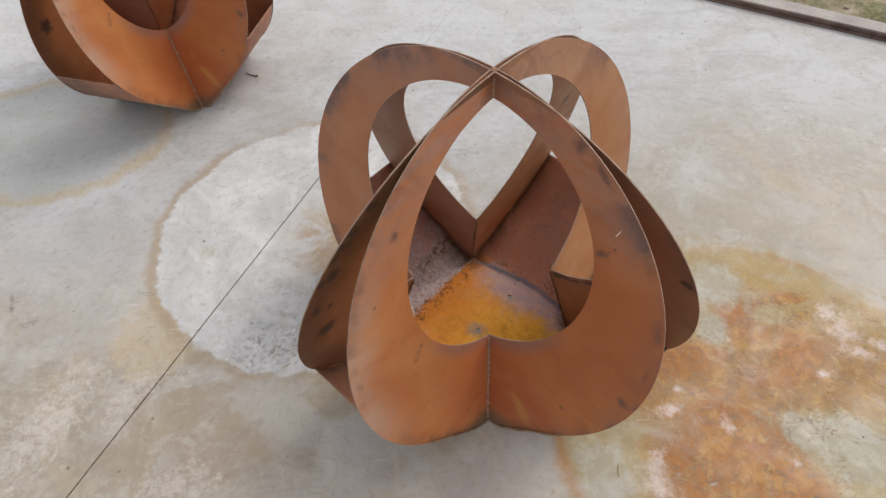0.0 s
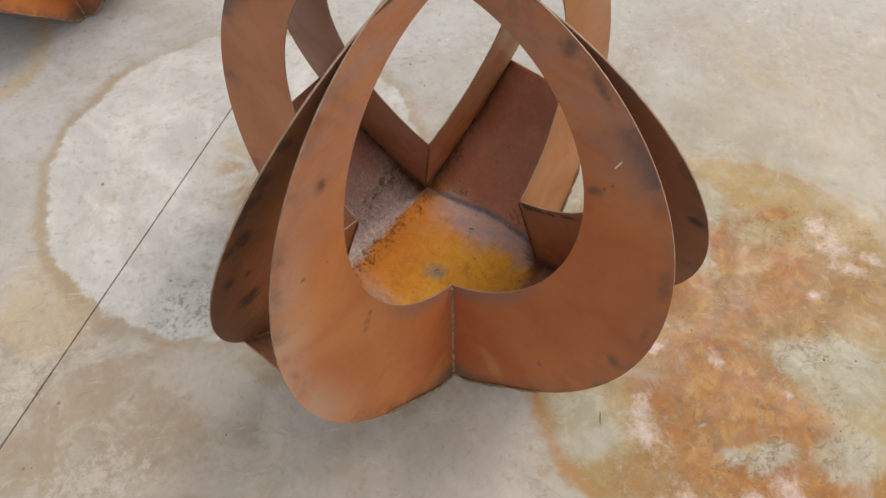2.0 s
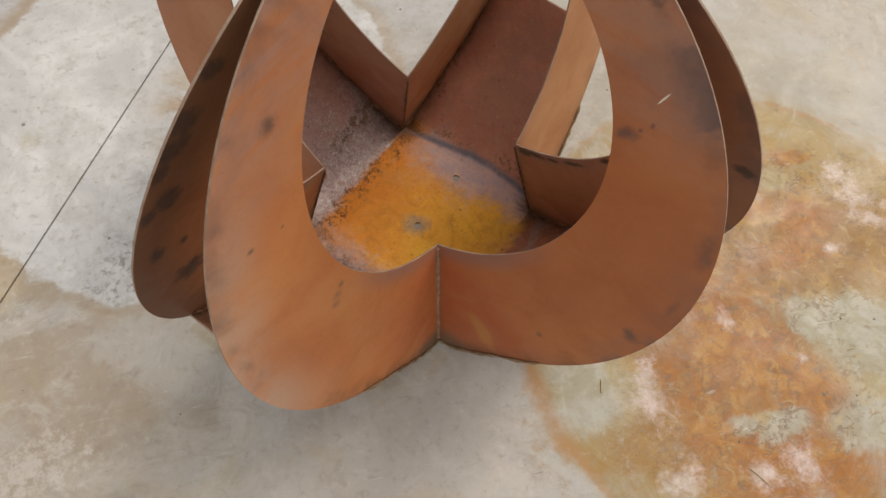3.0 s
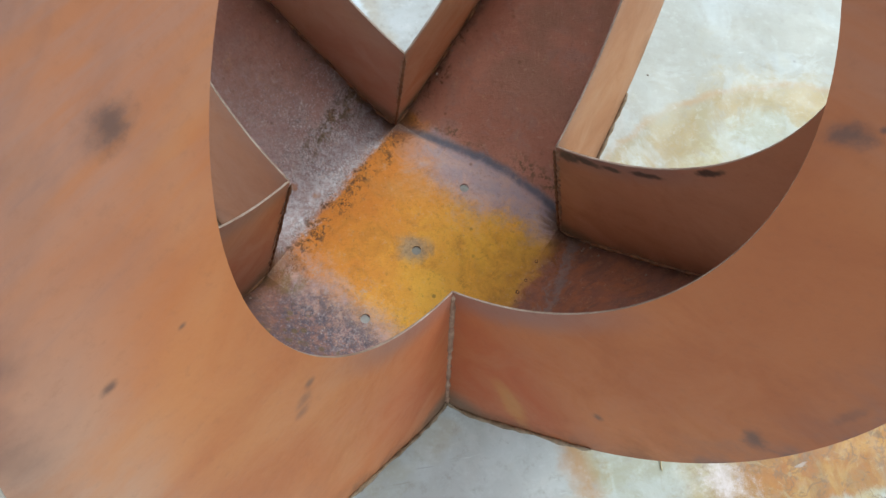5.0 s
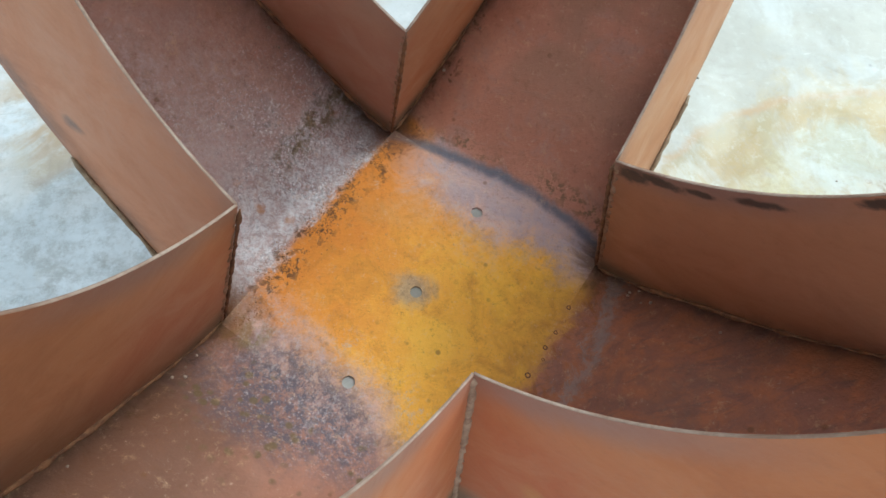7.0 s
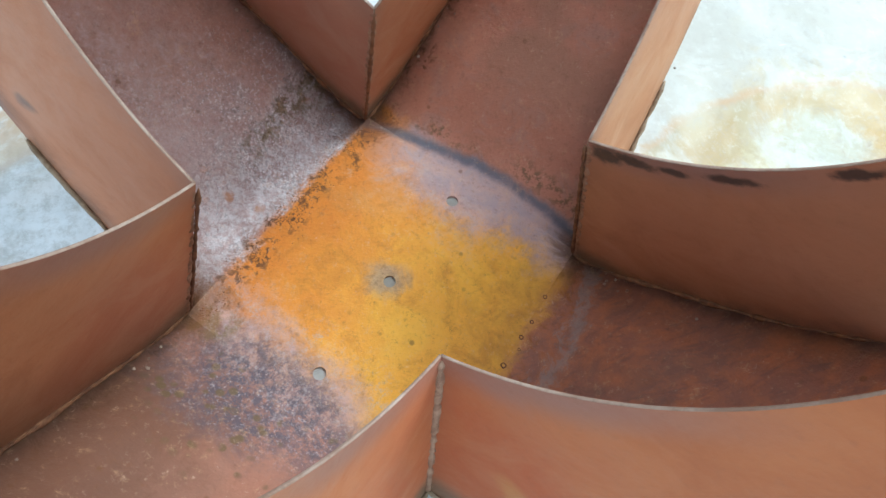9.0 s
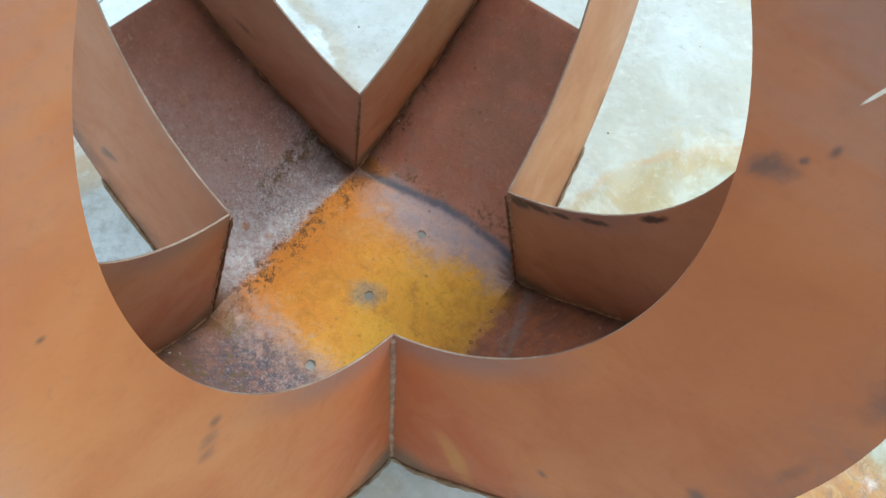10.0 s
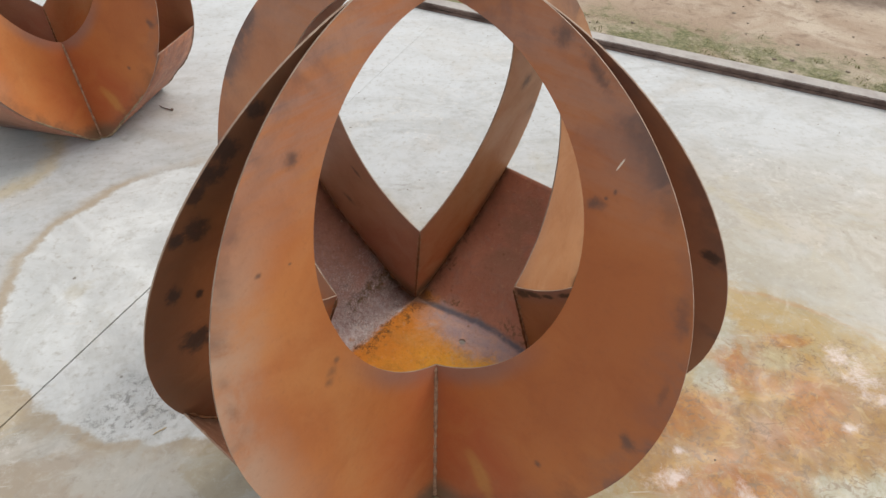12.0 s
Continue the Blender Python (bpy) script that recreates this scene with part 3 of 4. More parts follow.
    col = n.mix(n.mul(scour, 0.75), col, n.mix(n.step(mid, 0.40, 0.62), (0.57, 0.47, 0.46), (0.41, 0.315, 0.305)))
    # white specks paint the scoured band's sky gloss into the colour
    col = n.mix(n.mul(n.mul(scour, n.step(n.add(q, n.mul(rag, 0.08)), -0.31, -0.25)), n.step(n.noise(90, 7, 0.85, 0.4), 0.42, 0.58)), col, (0.70, 0.64, 0.635))
    # pale haze of the arm's gloss, painted further up
    haze = n.mul(n.mul(n.step(q, -0.26, -0.29), n.step(n.add(q, n.mul(rag, 0.3)), -0.46, -0.34)), n.step(n.noise(95, 7, 0.85, 0.4, seed=3.0), 0.44, 0.60, 0.15, 0.8))
    haze = n.mul(haze, n.step(n.add(p, n.mul(rag, 0.3)), 0.13, -0.06, 0.2, 1.0))
    col = n.mix(haze, col, (0.56, 0.42, 0.39))
    # glitter of the loose scale painted as dark and white specks
    loose = n.math("MAXIMUM", scour, n.mul(n.mul(n.step(q, -0.24, -0.28), n.step(n.add(q, n.mul(rag, 0.4)), -0.44, -0.30)), 0.6))
    loose = n.mul(loose, n.step(n.noise(14, 4, 0.6, seed=30.0), 0.40, 0.58, 0.25, 1.0))
    col = n.mix(n.mul(loose, n.step(n.noise(240, 3, 0.65, seed=31.0), 0.49, 0.58, 0, 0.45)), col, (0.170, 0.135, 0.135))
    loose = n.mul(loose, n.step(n.add(q, n.mul(rag, 0.2)), -0.36, -0.27, 0.4, 1.0))
    col = n.mix(n.mul(loose, n.step(n.noise(270, 3, 0.65, seed=32.0), 0.54, 0.62, 0, 0.9)), col, (0.86, 0.80, 0.80))
    dots = n.mul(n.mul(scour, n.step(n.add(n.cells(26), n.mul(speck, 0.7)), 0.26, 0.10)), n.step(n.noise(11, 3, seed=28.0), 0.48, 0.58))
    col = n.mix(n.mul(dots, 0.8), col, (0.50, 0.21, 0.07))
    olive = n.mul(n.mul(band(n.add(q, n.mul(rag, 0.06)), -0.262, 0.022, 0.018), n.step(p, -0.02, 0.06)), n.step(n.noise(60, 4, 0.7, seed=2.0), 0.44, 0.56))
    col = n.mix(n.mul(olive, 0.8), col, (0.16, 0.115, 0.045))
    crust = n.mul(band(n.add(q, n.mul(rag, 0.12)), -0.168, 0.034, 0.03), n.step(n.noise(95, 5, 0.7, 0.5), 0.51, 0.58))
    crust = n.mul(crust, n.step(n.noise(14, 3, 0.6, seed=4.0), 0.40, 0.55, 0.25, 1.0))
    col = n.mix(n.mul(crust, 0.9), col, (0.125, 0.055, 0.020))
    # dark blue-grey scale with rust rings on the p- arm, dark heat line on the p+ arm
    blue = n.step(n.add(n.dist(-0.185, -0.125, 0.17, 0.075, -42), n.mul(rag, 1.4)), 1.2, 0.35)
    col = n.mix(n.mul(blue, n.step(n.noise(80, 7, 0.82, 0.3), 0.40, 0.55, 0.25, 0.95)), col, (0.105, 0.085, 0.108))
    col = n.mix(n.mul(blue, n.step(n.noise(100, 6, 0.85, seed=27.0), 0.54, 0.64, 0, 0.5)), col, (0.48, 0.40, 0.42))
    salt = n.step(n.add(n.dist(-0.185, -0.130, 0.15, 0.065, -42), n.mul(rag, 1.6)), 1.2, 0.3)
    col = n.mix(n.mul(salt, n.step(n.noise(230, 3, 0.65, seed=33.0), 0.50, 0.60, 0, 0.40)), col, (0.12, 0.090, 0.095))
    col = n.mix(n.mul(salt, n.step(n.noise(260, 3, 0.65, seed=34.0), 0.56, 0.66, 0, 0.40)), col, (0.66, 0.58, 0.58))
    pits = n.mul(n.mul(n.step(n.add(n.dist(-0.205, -0.150, 0.20, 0.07, -42), rag), 1.2, 0.6), n.step(n.cells(52), 0.36, 0.22)), n.step(n.noise(12, 3, seed=5.0), 0.46, 0.52))
    col = n.mix(n.mul(pits, 0.85), col, (0.145, 0.095, 0.042))
    mossy = n.mul(n.step(n.add(n.dist(-0.245, -0.015, 0.055, 0.028, -40), n.mul(rag, 2.0)), 1.1, 0.5), n.step(n.noise(60, 4, 0.7, seed=7.0), 0.42, 0.54))
    col = n.mix(n.mul(mossy, 0.7), col, (0.25, 0.185, 0.075))
    line = n.mul(band(bow, 0.221, 0.0125, 0.0115), n.step(n.math("ABSOLUTE", q), 0.190, 0.178))
    col = n.mix(n.mul(line, n.step(mid, 0.2, 0.5, 0.55, 0.95)), col, n.mix(n.step(q, -0.10, -0.15), (0.150, 0.150, 0.190), (0.25, 0.23, 0.24)))
    specks = n.mul(n.mul(n.mul(band(bow, 0.243, 0.020, 0.016), n.step(n.math("ABSOLUTE", q), 0.190, 0.178)), n.step(n.noise(85, 5, 0.75, seed=8.0), 0.48, 0.57)), n.step(n.noise(13, 3, 0.6, seed=36.0), 0.42, 0.55, 0.2, 1.0))
    col = n.mix(n.mul(specks, 0.7), col, (0.125, 0.085, 0.038))
    dust = n.mul(band(n.add(p, n.mul(rag, 0.22)), -0.165, 0.07, 0.065), n.step(n.noise(95, 6, 0.85, seed=6.0), 0.50, 0.62))
    col = n.mix(n.mul(dust, 0.6), col, (0.50, 0.42, 0.40))
    glint = n.mul(band(n.add(p, n.mul(rag, 0.08)), 0.155, 0.045, 0.03), n.step(n.noise(85, 4, 0.8, seed=9.0), 0.50, 0.60))
    col = n.mix(n.mul(n.mul(glint, n.mul(n.step(q, 0.12, 0.04), n.step(q, -0.14, -0.06))), 0.38), col, (0.60, 0.45, 0.40))
    # rusty corners where the welds end
    for cx, cy, size, tone in ((0.0, 0.262, 0.060, (0.17, 0.066, 0.034)), (0.262, 0.0, 0.05, (0.13, 0.062, 0.035)), (-0.262, 0.0, 0.07, (0.26, 0.105, 0.035))):
        col = n.mix(n.step(n.add(n.dist(cx, cy), n.mul(rag, 0.14)), size, 0.2 * size, 0, 0.8), col, tone)
    # burnt, ragged line along the arms' welds, with corner shade painted in
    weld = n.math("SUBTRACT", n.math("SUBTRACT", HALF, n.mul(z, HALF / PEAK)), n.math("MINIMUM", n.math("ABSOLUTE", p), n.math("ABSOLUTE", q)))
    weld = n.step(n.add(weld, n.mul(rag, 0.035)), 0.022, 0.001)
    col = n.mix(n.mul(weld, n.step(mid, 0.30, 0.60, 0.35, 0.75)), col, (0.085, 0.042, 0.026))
    # grey washed ring round the middle drain hole
    col = n.mix(n.step(n.add(n.dist(-0.010, 0.002, 1.3, 1.0, -30), n.mul(rag, 0.06)), 0.034, 0.010, 0, 0.7), col, n.mix(n.step(fine, 0.42, 0.6), (0.44, 0.35, 0.24), (0.30, 0.25, 0.19)))
    gritty = n.noise(55, 8, 0.85, seed=13.0)
    col = n.mix(n.step(gritty, 0.54, 0.68, 0, 0.40), col, (0.22, 0.088, 0.028))
    col = n.mix(n.step(gritty, 0.46, 0.34, 0, 0.36), col, (0.70, 0.45, 0.25))
    pitted = n.noise(95, 7, 0.85, 0.3, seed=17.0)
    col = n.mix(n.step(pitted, 0.56, 0.66, 0, 0.36), col, (0.13, 0.060, 0.032))
    col = n.mix(n.step(pitted, 0.43, 0.34, 0, 0.35), col, (0.74, 0.54, 0.40))
    flecks = n.mul(n.step(n.cells(34), 0.16, 0.08), n.step(n.noise(7, 3, seed=8.0), 0.50, 0.58))
    col = n.mix(n.mul(flecks, 0.6), col, (0.16, 0.070, 0.025))
    col = n.mix(n.step(fine, 0.52, 0.78, 0, 0.35), col, (0.15, 0.065, 0.032))
    arm_gloss = n.step(n.add(q, n.mul(rag, 0.1)), -0.19, -0.27, 0, 0.10)
    sheen = n.mul(scour, n.step(n.noise(110, 5, 0.8, 0.3, seed=26.0), 0.40, 0.58))
    n.put(n.bsdf.inputs["Metallic"], n.mul(sheen, 0.30))
    rough = n.math("SUBTRACT", n.math("SUBTRACT", n.step(mid, 0.3, 0.7, 0.48, 0.68), n.mul(scour, 0.20)), arm_gloss)
    return n.done(col, rough, n.add(fine, n.mul(mid, 1.2)), 0.002, 0.6, 0.36, 0.02)


def simple(name, c1, c2, scale, rough, bump=0.3, depth=0.002, specular=0.4):
    n = Nodes(name)
    a, b = n.noise(scale, 5, 0.65, 0.4), n.noise(scale * 7, 4, 0.7)
    col = n.mix(n.step(a, 0.35, 0.65), c1, c2)
    col = n.mix(n.step(b, 0.5, 0.75, 0, 0.4), col, tuple(0.55 * v for v in c1))
    return n.done(col, rough, n.add(a, n.mul(b, 0.5)), depth, bump, specular)


def soil():
    """Sandy yard soil with a mossy belt along the slab."""
    n = Nodes("mossy_soil")
    x, y, _ = n.xyz()
    off = n.math("SUBTRACT", n.add(n.mul(x, 0.498), n.mul(y, 0.867)), 2.087)
    big, mid, fine = n.noise(1.6, 5, 0.6, 0.8), n.noise(7, 6, 0.7, 0.8), n.noise(60, 5, 0.75)
    col = n.mix(n.step(big, 0.35, 0.65), (0.36, 0.275, 0.21), (0.50, 0.425, 0.35))
    col = n.mix(n.step(mid, 0.48, 0.72, 0, 0.75), col, (0.22, 0.155, 0.115))
    col = n.mix(n.step(n.noise(19, 6, 0.75, 0.5, seed=5.0), 0.54, 0.66, 0, 0.5), col, (0.17, 0.12, 0.095))
    moss = n.mul(n.step(n.add(off, n.mul(n.math("SUBTRACT", mid, 0.5), 0.9)), 0.62, 0.25), n.step(n.noise(4.5, 5, 0.65, seed=3.0), 0.38, 0.56, 0.25, 0.95))
    col = n.mix(moss, col, n.mix(n.step(fine, 0.4, 0.65), (0.105, 0.115, 0.055), (0.24, 0.23, 0.13)))
    col = n.mix(n.step(n.add(off, n.mul(mid, 0.30)), 1.30, 1.60, 0, 0.85), col, (0.13, 0.092, 0.072))
    return n.done(col, 0.9, n.add(mid, n.mul(fine, 0.6)), 0.012, 0.7, 0.2)


CONCRETE = concrete()
SOIL = soil()
SCALE = ((0.335, 0.138, 0.070), (0.400, 0.170, 0.087), (0.270, 0.112, 0.062))    # mill scale kept inside the arms
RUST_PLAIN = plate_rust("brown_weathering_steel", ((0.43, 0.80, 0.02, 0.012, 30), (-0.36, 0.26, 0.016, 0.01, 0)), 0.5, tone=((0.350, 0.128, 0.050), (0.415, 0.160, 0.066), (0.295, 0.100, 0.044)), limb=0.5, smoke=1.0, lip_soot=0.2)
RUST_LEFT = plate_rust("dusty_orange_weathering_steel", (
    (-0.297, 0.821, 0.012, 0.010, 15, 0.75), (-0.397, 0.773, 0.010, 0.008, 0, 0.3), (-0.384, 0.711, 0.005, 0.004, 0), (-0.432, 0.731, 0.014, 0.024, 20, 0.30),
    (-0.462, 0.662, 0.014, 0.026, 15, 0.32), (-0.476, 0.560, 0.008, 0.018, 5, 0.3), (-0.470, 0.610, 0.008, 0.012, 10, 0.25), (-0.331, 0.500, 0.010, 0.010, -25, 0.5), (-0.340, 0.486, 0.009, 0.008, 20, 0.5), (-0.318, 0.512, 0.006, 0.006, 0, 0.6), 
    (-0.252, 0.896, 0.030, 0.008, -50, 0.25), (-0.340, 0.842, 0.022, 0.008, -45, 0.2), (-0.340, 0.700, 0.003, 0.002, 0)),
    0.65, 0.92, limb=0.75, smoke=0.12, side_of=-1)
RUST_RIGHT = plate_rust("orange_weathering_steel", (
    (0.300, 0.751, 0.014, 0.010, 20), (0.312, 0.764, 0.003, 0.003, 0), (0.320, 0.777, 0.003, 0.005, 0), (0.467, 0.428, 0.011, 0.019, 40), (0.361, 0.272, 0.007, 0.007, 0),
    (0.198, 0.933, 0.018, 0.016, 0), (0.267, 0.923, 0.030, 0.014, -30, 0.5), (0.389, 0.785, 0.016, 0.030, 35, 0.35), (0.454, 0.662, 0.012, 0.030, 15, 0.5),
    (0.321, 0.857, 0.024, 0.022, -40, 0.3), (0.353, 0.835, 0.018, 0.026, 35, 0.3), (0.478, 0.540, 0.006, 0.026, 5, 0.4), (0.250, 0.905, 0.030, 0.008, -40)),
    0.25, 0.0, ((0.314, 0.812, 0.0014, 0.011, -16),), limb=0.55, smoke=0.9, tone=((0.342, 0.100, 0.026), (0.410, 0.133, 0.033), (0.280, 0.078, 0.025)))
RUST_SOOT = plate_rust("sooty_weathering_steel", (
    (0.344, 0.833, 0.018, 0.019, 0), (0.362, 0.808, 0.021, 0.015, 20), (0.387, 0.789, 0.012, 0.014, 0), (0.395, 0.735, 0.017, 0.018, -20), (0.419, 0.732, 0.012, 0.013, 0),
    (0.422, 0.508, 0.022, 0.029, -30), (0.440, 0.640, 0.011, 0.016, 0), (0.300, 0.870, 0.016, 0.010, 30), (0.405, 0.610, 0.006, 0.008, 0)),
    0.30, soot_shade=0.85, smoke=0.4, tone=((0.365, 0.138, 0.052), (0.430, 0.175, 0.066), (0.300, 0.108, 0.045)))
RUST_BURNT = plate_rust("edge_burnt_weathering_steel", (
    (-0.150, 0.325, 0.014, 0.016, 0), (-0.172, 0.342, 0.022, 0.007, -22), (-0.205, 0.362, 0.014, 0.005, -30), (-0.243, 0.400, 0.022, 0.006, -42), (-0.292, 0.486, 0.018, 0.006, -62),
    (-0.442, 0.674, 0.014, 0.011, 0)), 0.2, tone=SCALE, soot_shade=0.4)
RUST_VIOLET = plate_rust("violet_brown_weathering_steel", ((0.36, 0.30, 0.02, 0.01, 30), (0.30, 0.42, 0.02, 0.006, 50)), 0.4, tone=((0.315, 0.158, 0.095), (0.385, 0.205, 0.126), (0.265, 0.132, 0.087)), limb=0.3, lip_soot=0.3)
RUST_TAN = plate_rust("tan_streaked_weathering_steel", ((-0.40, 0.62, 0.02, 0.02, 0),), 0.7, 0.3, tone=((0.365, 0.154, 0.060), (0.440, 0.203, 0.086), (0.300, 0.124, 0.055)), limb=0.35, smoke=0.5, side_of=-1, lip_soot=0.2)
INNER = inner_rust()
CUT = simple("worn_cut_edge", (0.24, 0.15, 0.105), (0.36, 0.265, 0.205), 30, 0.5)
WELD = simple("tarnished_weld", (0.20, 0.100, 0.058), (0.35, 0.215, 0.140), 60, 0.6, 0.7)
GREY_WELD = simple("olive_grey_weld", (0.17, 0.115, 0.065), (0.30, 0.22, 0.14), 50, 0.6, 0.6)
FLAKE = simple("brown_rust_flakes", (0.12, 0.050, 0.018), (0.30, 0.125, 0.040), 55, 0.8, 0.8)
CRUST = simple("dark_crusted_weld", (0.10, 0.042, 0.020), (0.22, 0.10, 0.045), 70, 0.8, 0.8)
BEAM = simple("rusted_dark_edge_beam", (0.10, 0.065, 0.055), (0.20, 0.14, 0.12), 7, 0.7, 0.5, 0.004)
BEAM_TOP = simple("lit_beam_top", (0.31, 0.285, 0.275), (0.41, 0.385, 0.375), 7, 0.8, 0.5, 0.004)
JOINT = simple("dark_joint_filler", (0.07, 0.06, 0.05), (0.15, 0.125, 0.10), 20, 0.95)
STONE = simple("grey_brown_grit", (0.16, 0.12, 0.09), (0.34, 0.29, 0.24), 40, 0.85)
NAIL = simple("rusty_dark_wire", (0.07, 0.045, 0.035), (0.16, 0.10, 0.075), 60, 0.6)
STRAW = simple("dry_straw", (0.42, 0.32, 0.17), (0.56, 0.45, 0.27), 60, 0.8)
MOSS = simple("yellow_green_grass", (0.19, 0.185, 0.085), (0.31, 0.285, 0.155), 9, 0.8)


# ---- builders ----
def part(name, bm, mats, parent=None, label="", matrix=None):
    mesh = bpy.data.meshes.new(name)
    bm.normal_update()
    bm.to_mesh(mesh)
    bm.free()
    for m in mats if isinstance(mats, (list, tuple)) else (mats,):
        mesh.materials.append(m)
    ob = new(name, mesh)
    if parent is not None:
        ob.parent = parent
    if matrix is not None:
        ob.matrix_local = matrix
    return tagged(ob, label) if label else ob


def box(bm, x0, x1, y0, y1, z0, z1, m=None, mat=0):
    vs = [bm.verts.new((m @ Vector(c)) if m else c) for c in ((x0, y0, z0), (x1, y0, z0), (x1, y1, z0), (x0, y1, z0), (x0, y0, z1), (x1, y0, z1), (x1, y1, z1), (x0, y1, z1))]
    for f in ((3, 2, 1, 0), (4, 5, 6, 7), (0, 1, 5, 4), (1, 2, 6, 5), (2, 3, 7, 6), (3, 0, 4, 7)):
        bm.faces.new([vs[i] for i in f]).material_index = mat


def rod(bm, points, radius, sides=8, wobble=0.0):
    """A round bead along points, closed at both ends."""
    rings = []
    for i, p in enumerate(points):
        a, b = points[max(i - 1, 0)], points[min(i + 1, len(points) - 1)]
        t = (Vector(b) - Vector(a)).normalized()
        s = t.cross(Vector((0.3, 0.5, 0.81))).normalized()
        u = t.cross(s)
        r = radius * (1 + wobble * random.uniform(-1, 1)) * (0.35 if i in (0, len(points) - 1) else 1)
        rings.append([bm.verts.new(Vector(p) + r * (math.cos(k * math.tau / sides) * s + math.sin(k * math.tau / sides) * u)) for k in range(sides)])
    for a, b in zip(rings, rings[1:]):
        for k in range(sides):
            bm.faces.new((a[k], a[(k + 1) % sides], b[(k + 1) % sides], b[k])).smooth = True
    bm.faces.new(rings[0][::-1]), bm.faces.new(rings[-1])


# ---- fire pit ----
def seam_u(v):
    return HALF * (1 - v / SLANT)


def hole_point(a):
    return HOLE_U * math.cos(a), HOLE_V + (HOLE_UP if a > 0 else HOLE_DOWN) * math.sin(a)


def solve_angle(f, lo, hi):
    for _ in range(50):
        m = (lo + hi) / 2
        lo, hi = (m, hi) if f(m) > 0 else (lo, m)
    return (lo + hi) / 2


def side_plate_mesh(sign):
    """A crescent of sheet steel in its own plane: u across, v up the slant."""
    rim = lambda a: (RIM * math.cos(a), RIM_V + RIM * math.sin(a))
    # the outer edge: along the under side of the arm's floor, then round the circle
    foot = [(out, z / math.cos(LEANING) - 0.002) for out, z in strip_path()[2:19]]
    over = lambda f: (lambda a: f(a)[0] - seam_u(f(a)[1]))
    r0, r1 = -math.acos((foot[-1][0] + 0.006) / RIM), solve_angle(over(rim), 0.8, 1.65)
    outer = foot + [rim(r0 + (r1 - r0) * k / 120) for k in range(121)]
    reach = [0.0]
    for a, b in zip(outer, outer[1:]):
        reach.append(reach[-1] + math.dist(a, b))
    h1 = solve_angle(over(hole_point), 0.5, 1.65)
    h0 = -solve_angle(lambda a: over(hole_point)(-a), 0.5, 1.6)
    count = 72
    bm = bmesh.new()
    rows = []
    for i in range(count + 1):
        k = i / count
        at = reach[-1] * k
        a = (float(np.interp(at, reach, [o[0] for o in outer])), float(np.interp(at, reach, [o[1] for o in outer])))
        b = hole_point(h0 + (h1 - h0) * k)
        rows.append([[bm.verts.new((sign * u, v, n)) for u, v in (a, b)] for n in (-SHEET / 2, SHEET / 2)])
    for side, n in zip(rows[0], (-SHEET / 2, SHEET / 2)):
        side[0].co = (sign * HALF, 0.002, n)
    def quad(vs, mat, smooth=False):
        f = bm.faces.new(vs if sign > 0 else vs[::-1])
        f.material_index, f.smooth = mat, smooth
    for (lo0, hi0), (lo1, hi1) in zip(rows, rows[1:]):
        quad((hi0[1], hi0[0], hi1[0], hi1[1]), 0)
        quad((lo0[0], lo0[1], lo1[1], lo1[0]), 0)
        quad((lo0[0], lo1[0], hi1[0], hi0[0]), 1, True)
        quad((lo1[1], lo0[1], hi0[1], hi1[1]), 1, True)
    (lo, hi), (lo2, hi2) = rows[0], rows[-1]
    quad((lo[1], lo[0], hi[0], hi[1]), 1)
    quad((lo2[0], lo2[1], hi2[1], hi2[0]), 1)
    return bm


def face_frame(angle):
    """From a side plate's plane to the pit: angle of its outward side in plan."""
    a, s, c = radians(angle), math.sin(LEANING), math.cos(LEANING)
    u = Vector((-math.sin(a), math.cos(a), 0))
    v = Vector((-math.cos(a) * s, -math.sin(a) * s, c))
    m = Matrix((u, v, u.cross(v))).transposed().to_4x4()
    return Matrix.Translation((HALF * math.cos(a), HALF * math.sin(a), 0)) @ m


def strip_path(bent=False):
    """Out from the axis and up, along the floor of an arm: an easy bend off the square, then the rim's curve."""
    r = RIM - 0.003
    end = HALF + 0.140
    ze = (RIM_V - math.sqrt(r * r - end * end)) * math.cos(LEANING)
    slope = end / math.sqrt(r * r - end * end)
    pts = [(HALF - (0.012 if bent else 0.004), 0.0024), (HALF - 0.001, 0.0024)]
    for i in range(17):
        t = i / 16
        h01, h11 = t * t * (3 - 2 * t), t * t * (t - 1)
        pts.append((HALF + 0.001 + 0.139 * t, 0.0024 + (ze - 0.0024) * h01 + 0.139 * slope * h11))
    v0 = ze / math.cos(LEANING)
    for i in range(1, 21):
        v = v0 + (STRIP_V - v0) * i / 20
        pts.append((math.sqrt(r * r - (v - RIM_V) ** 2), v * math.cos(LEANING)))
    return pts


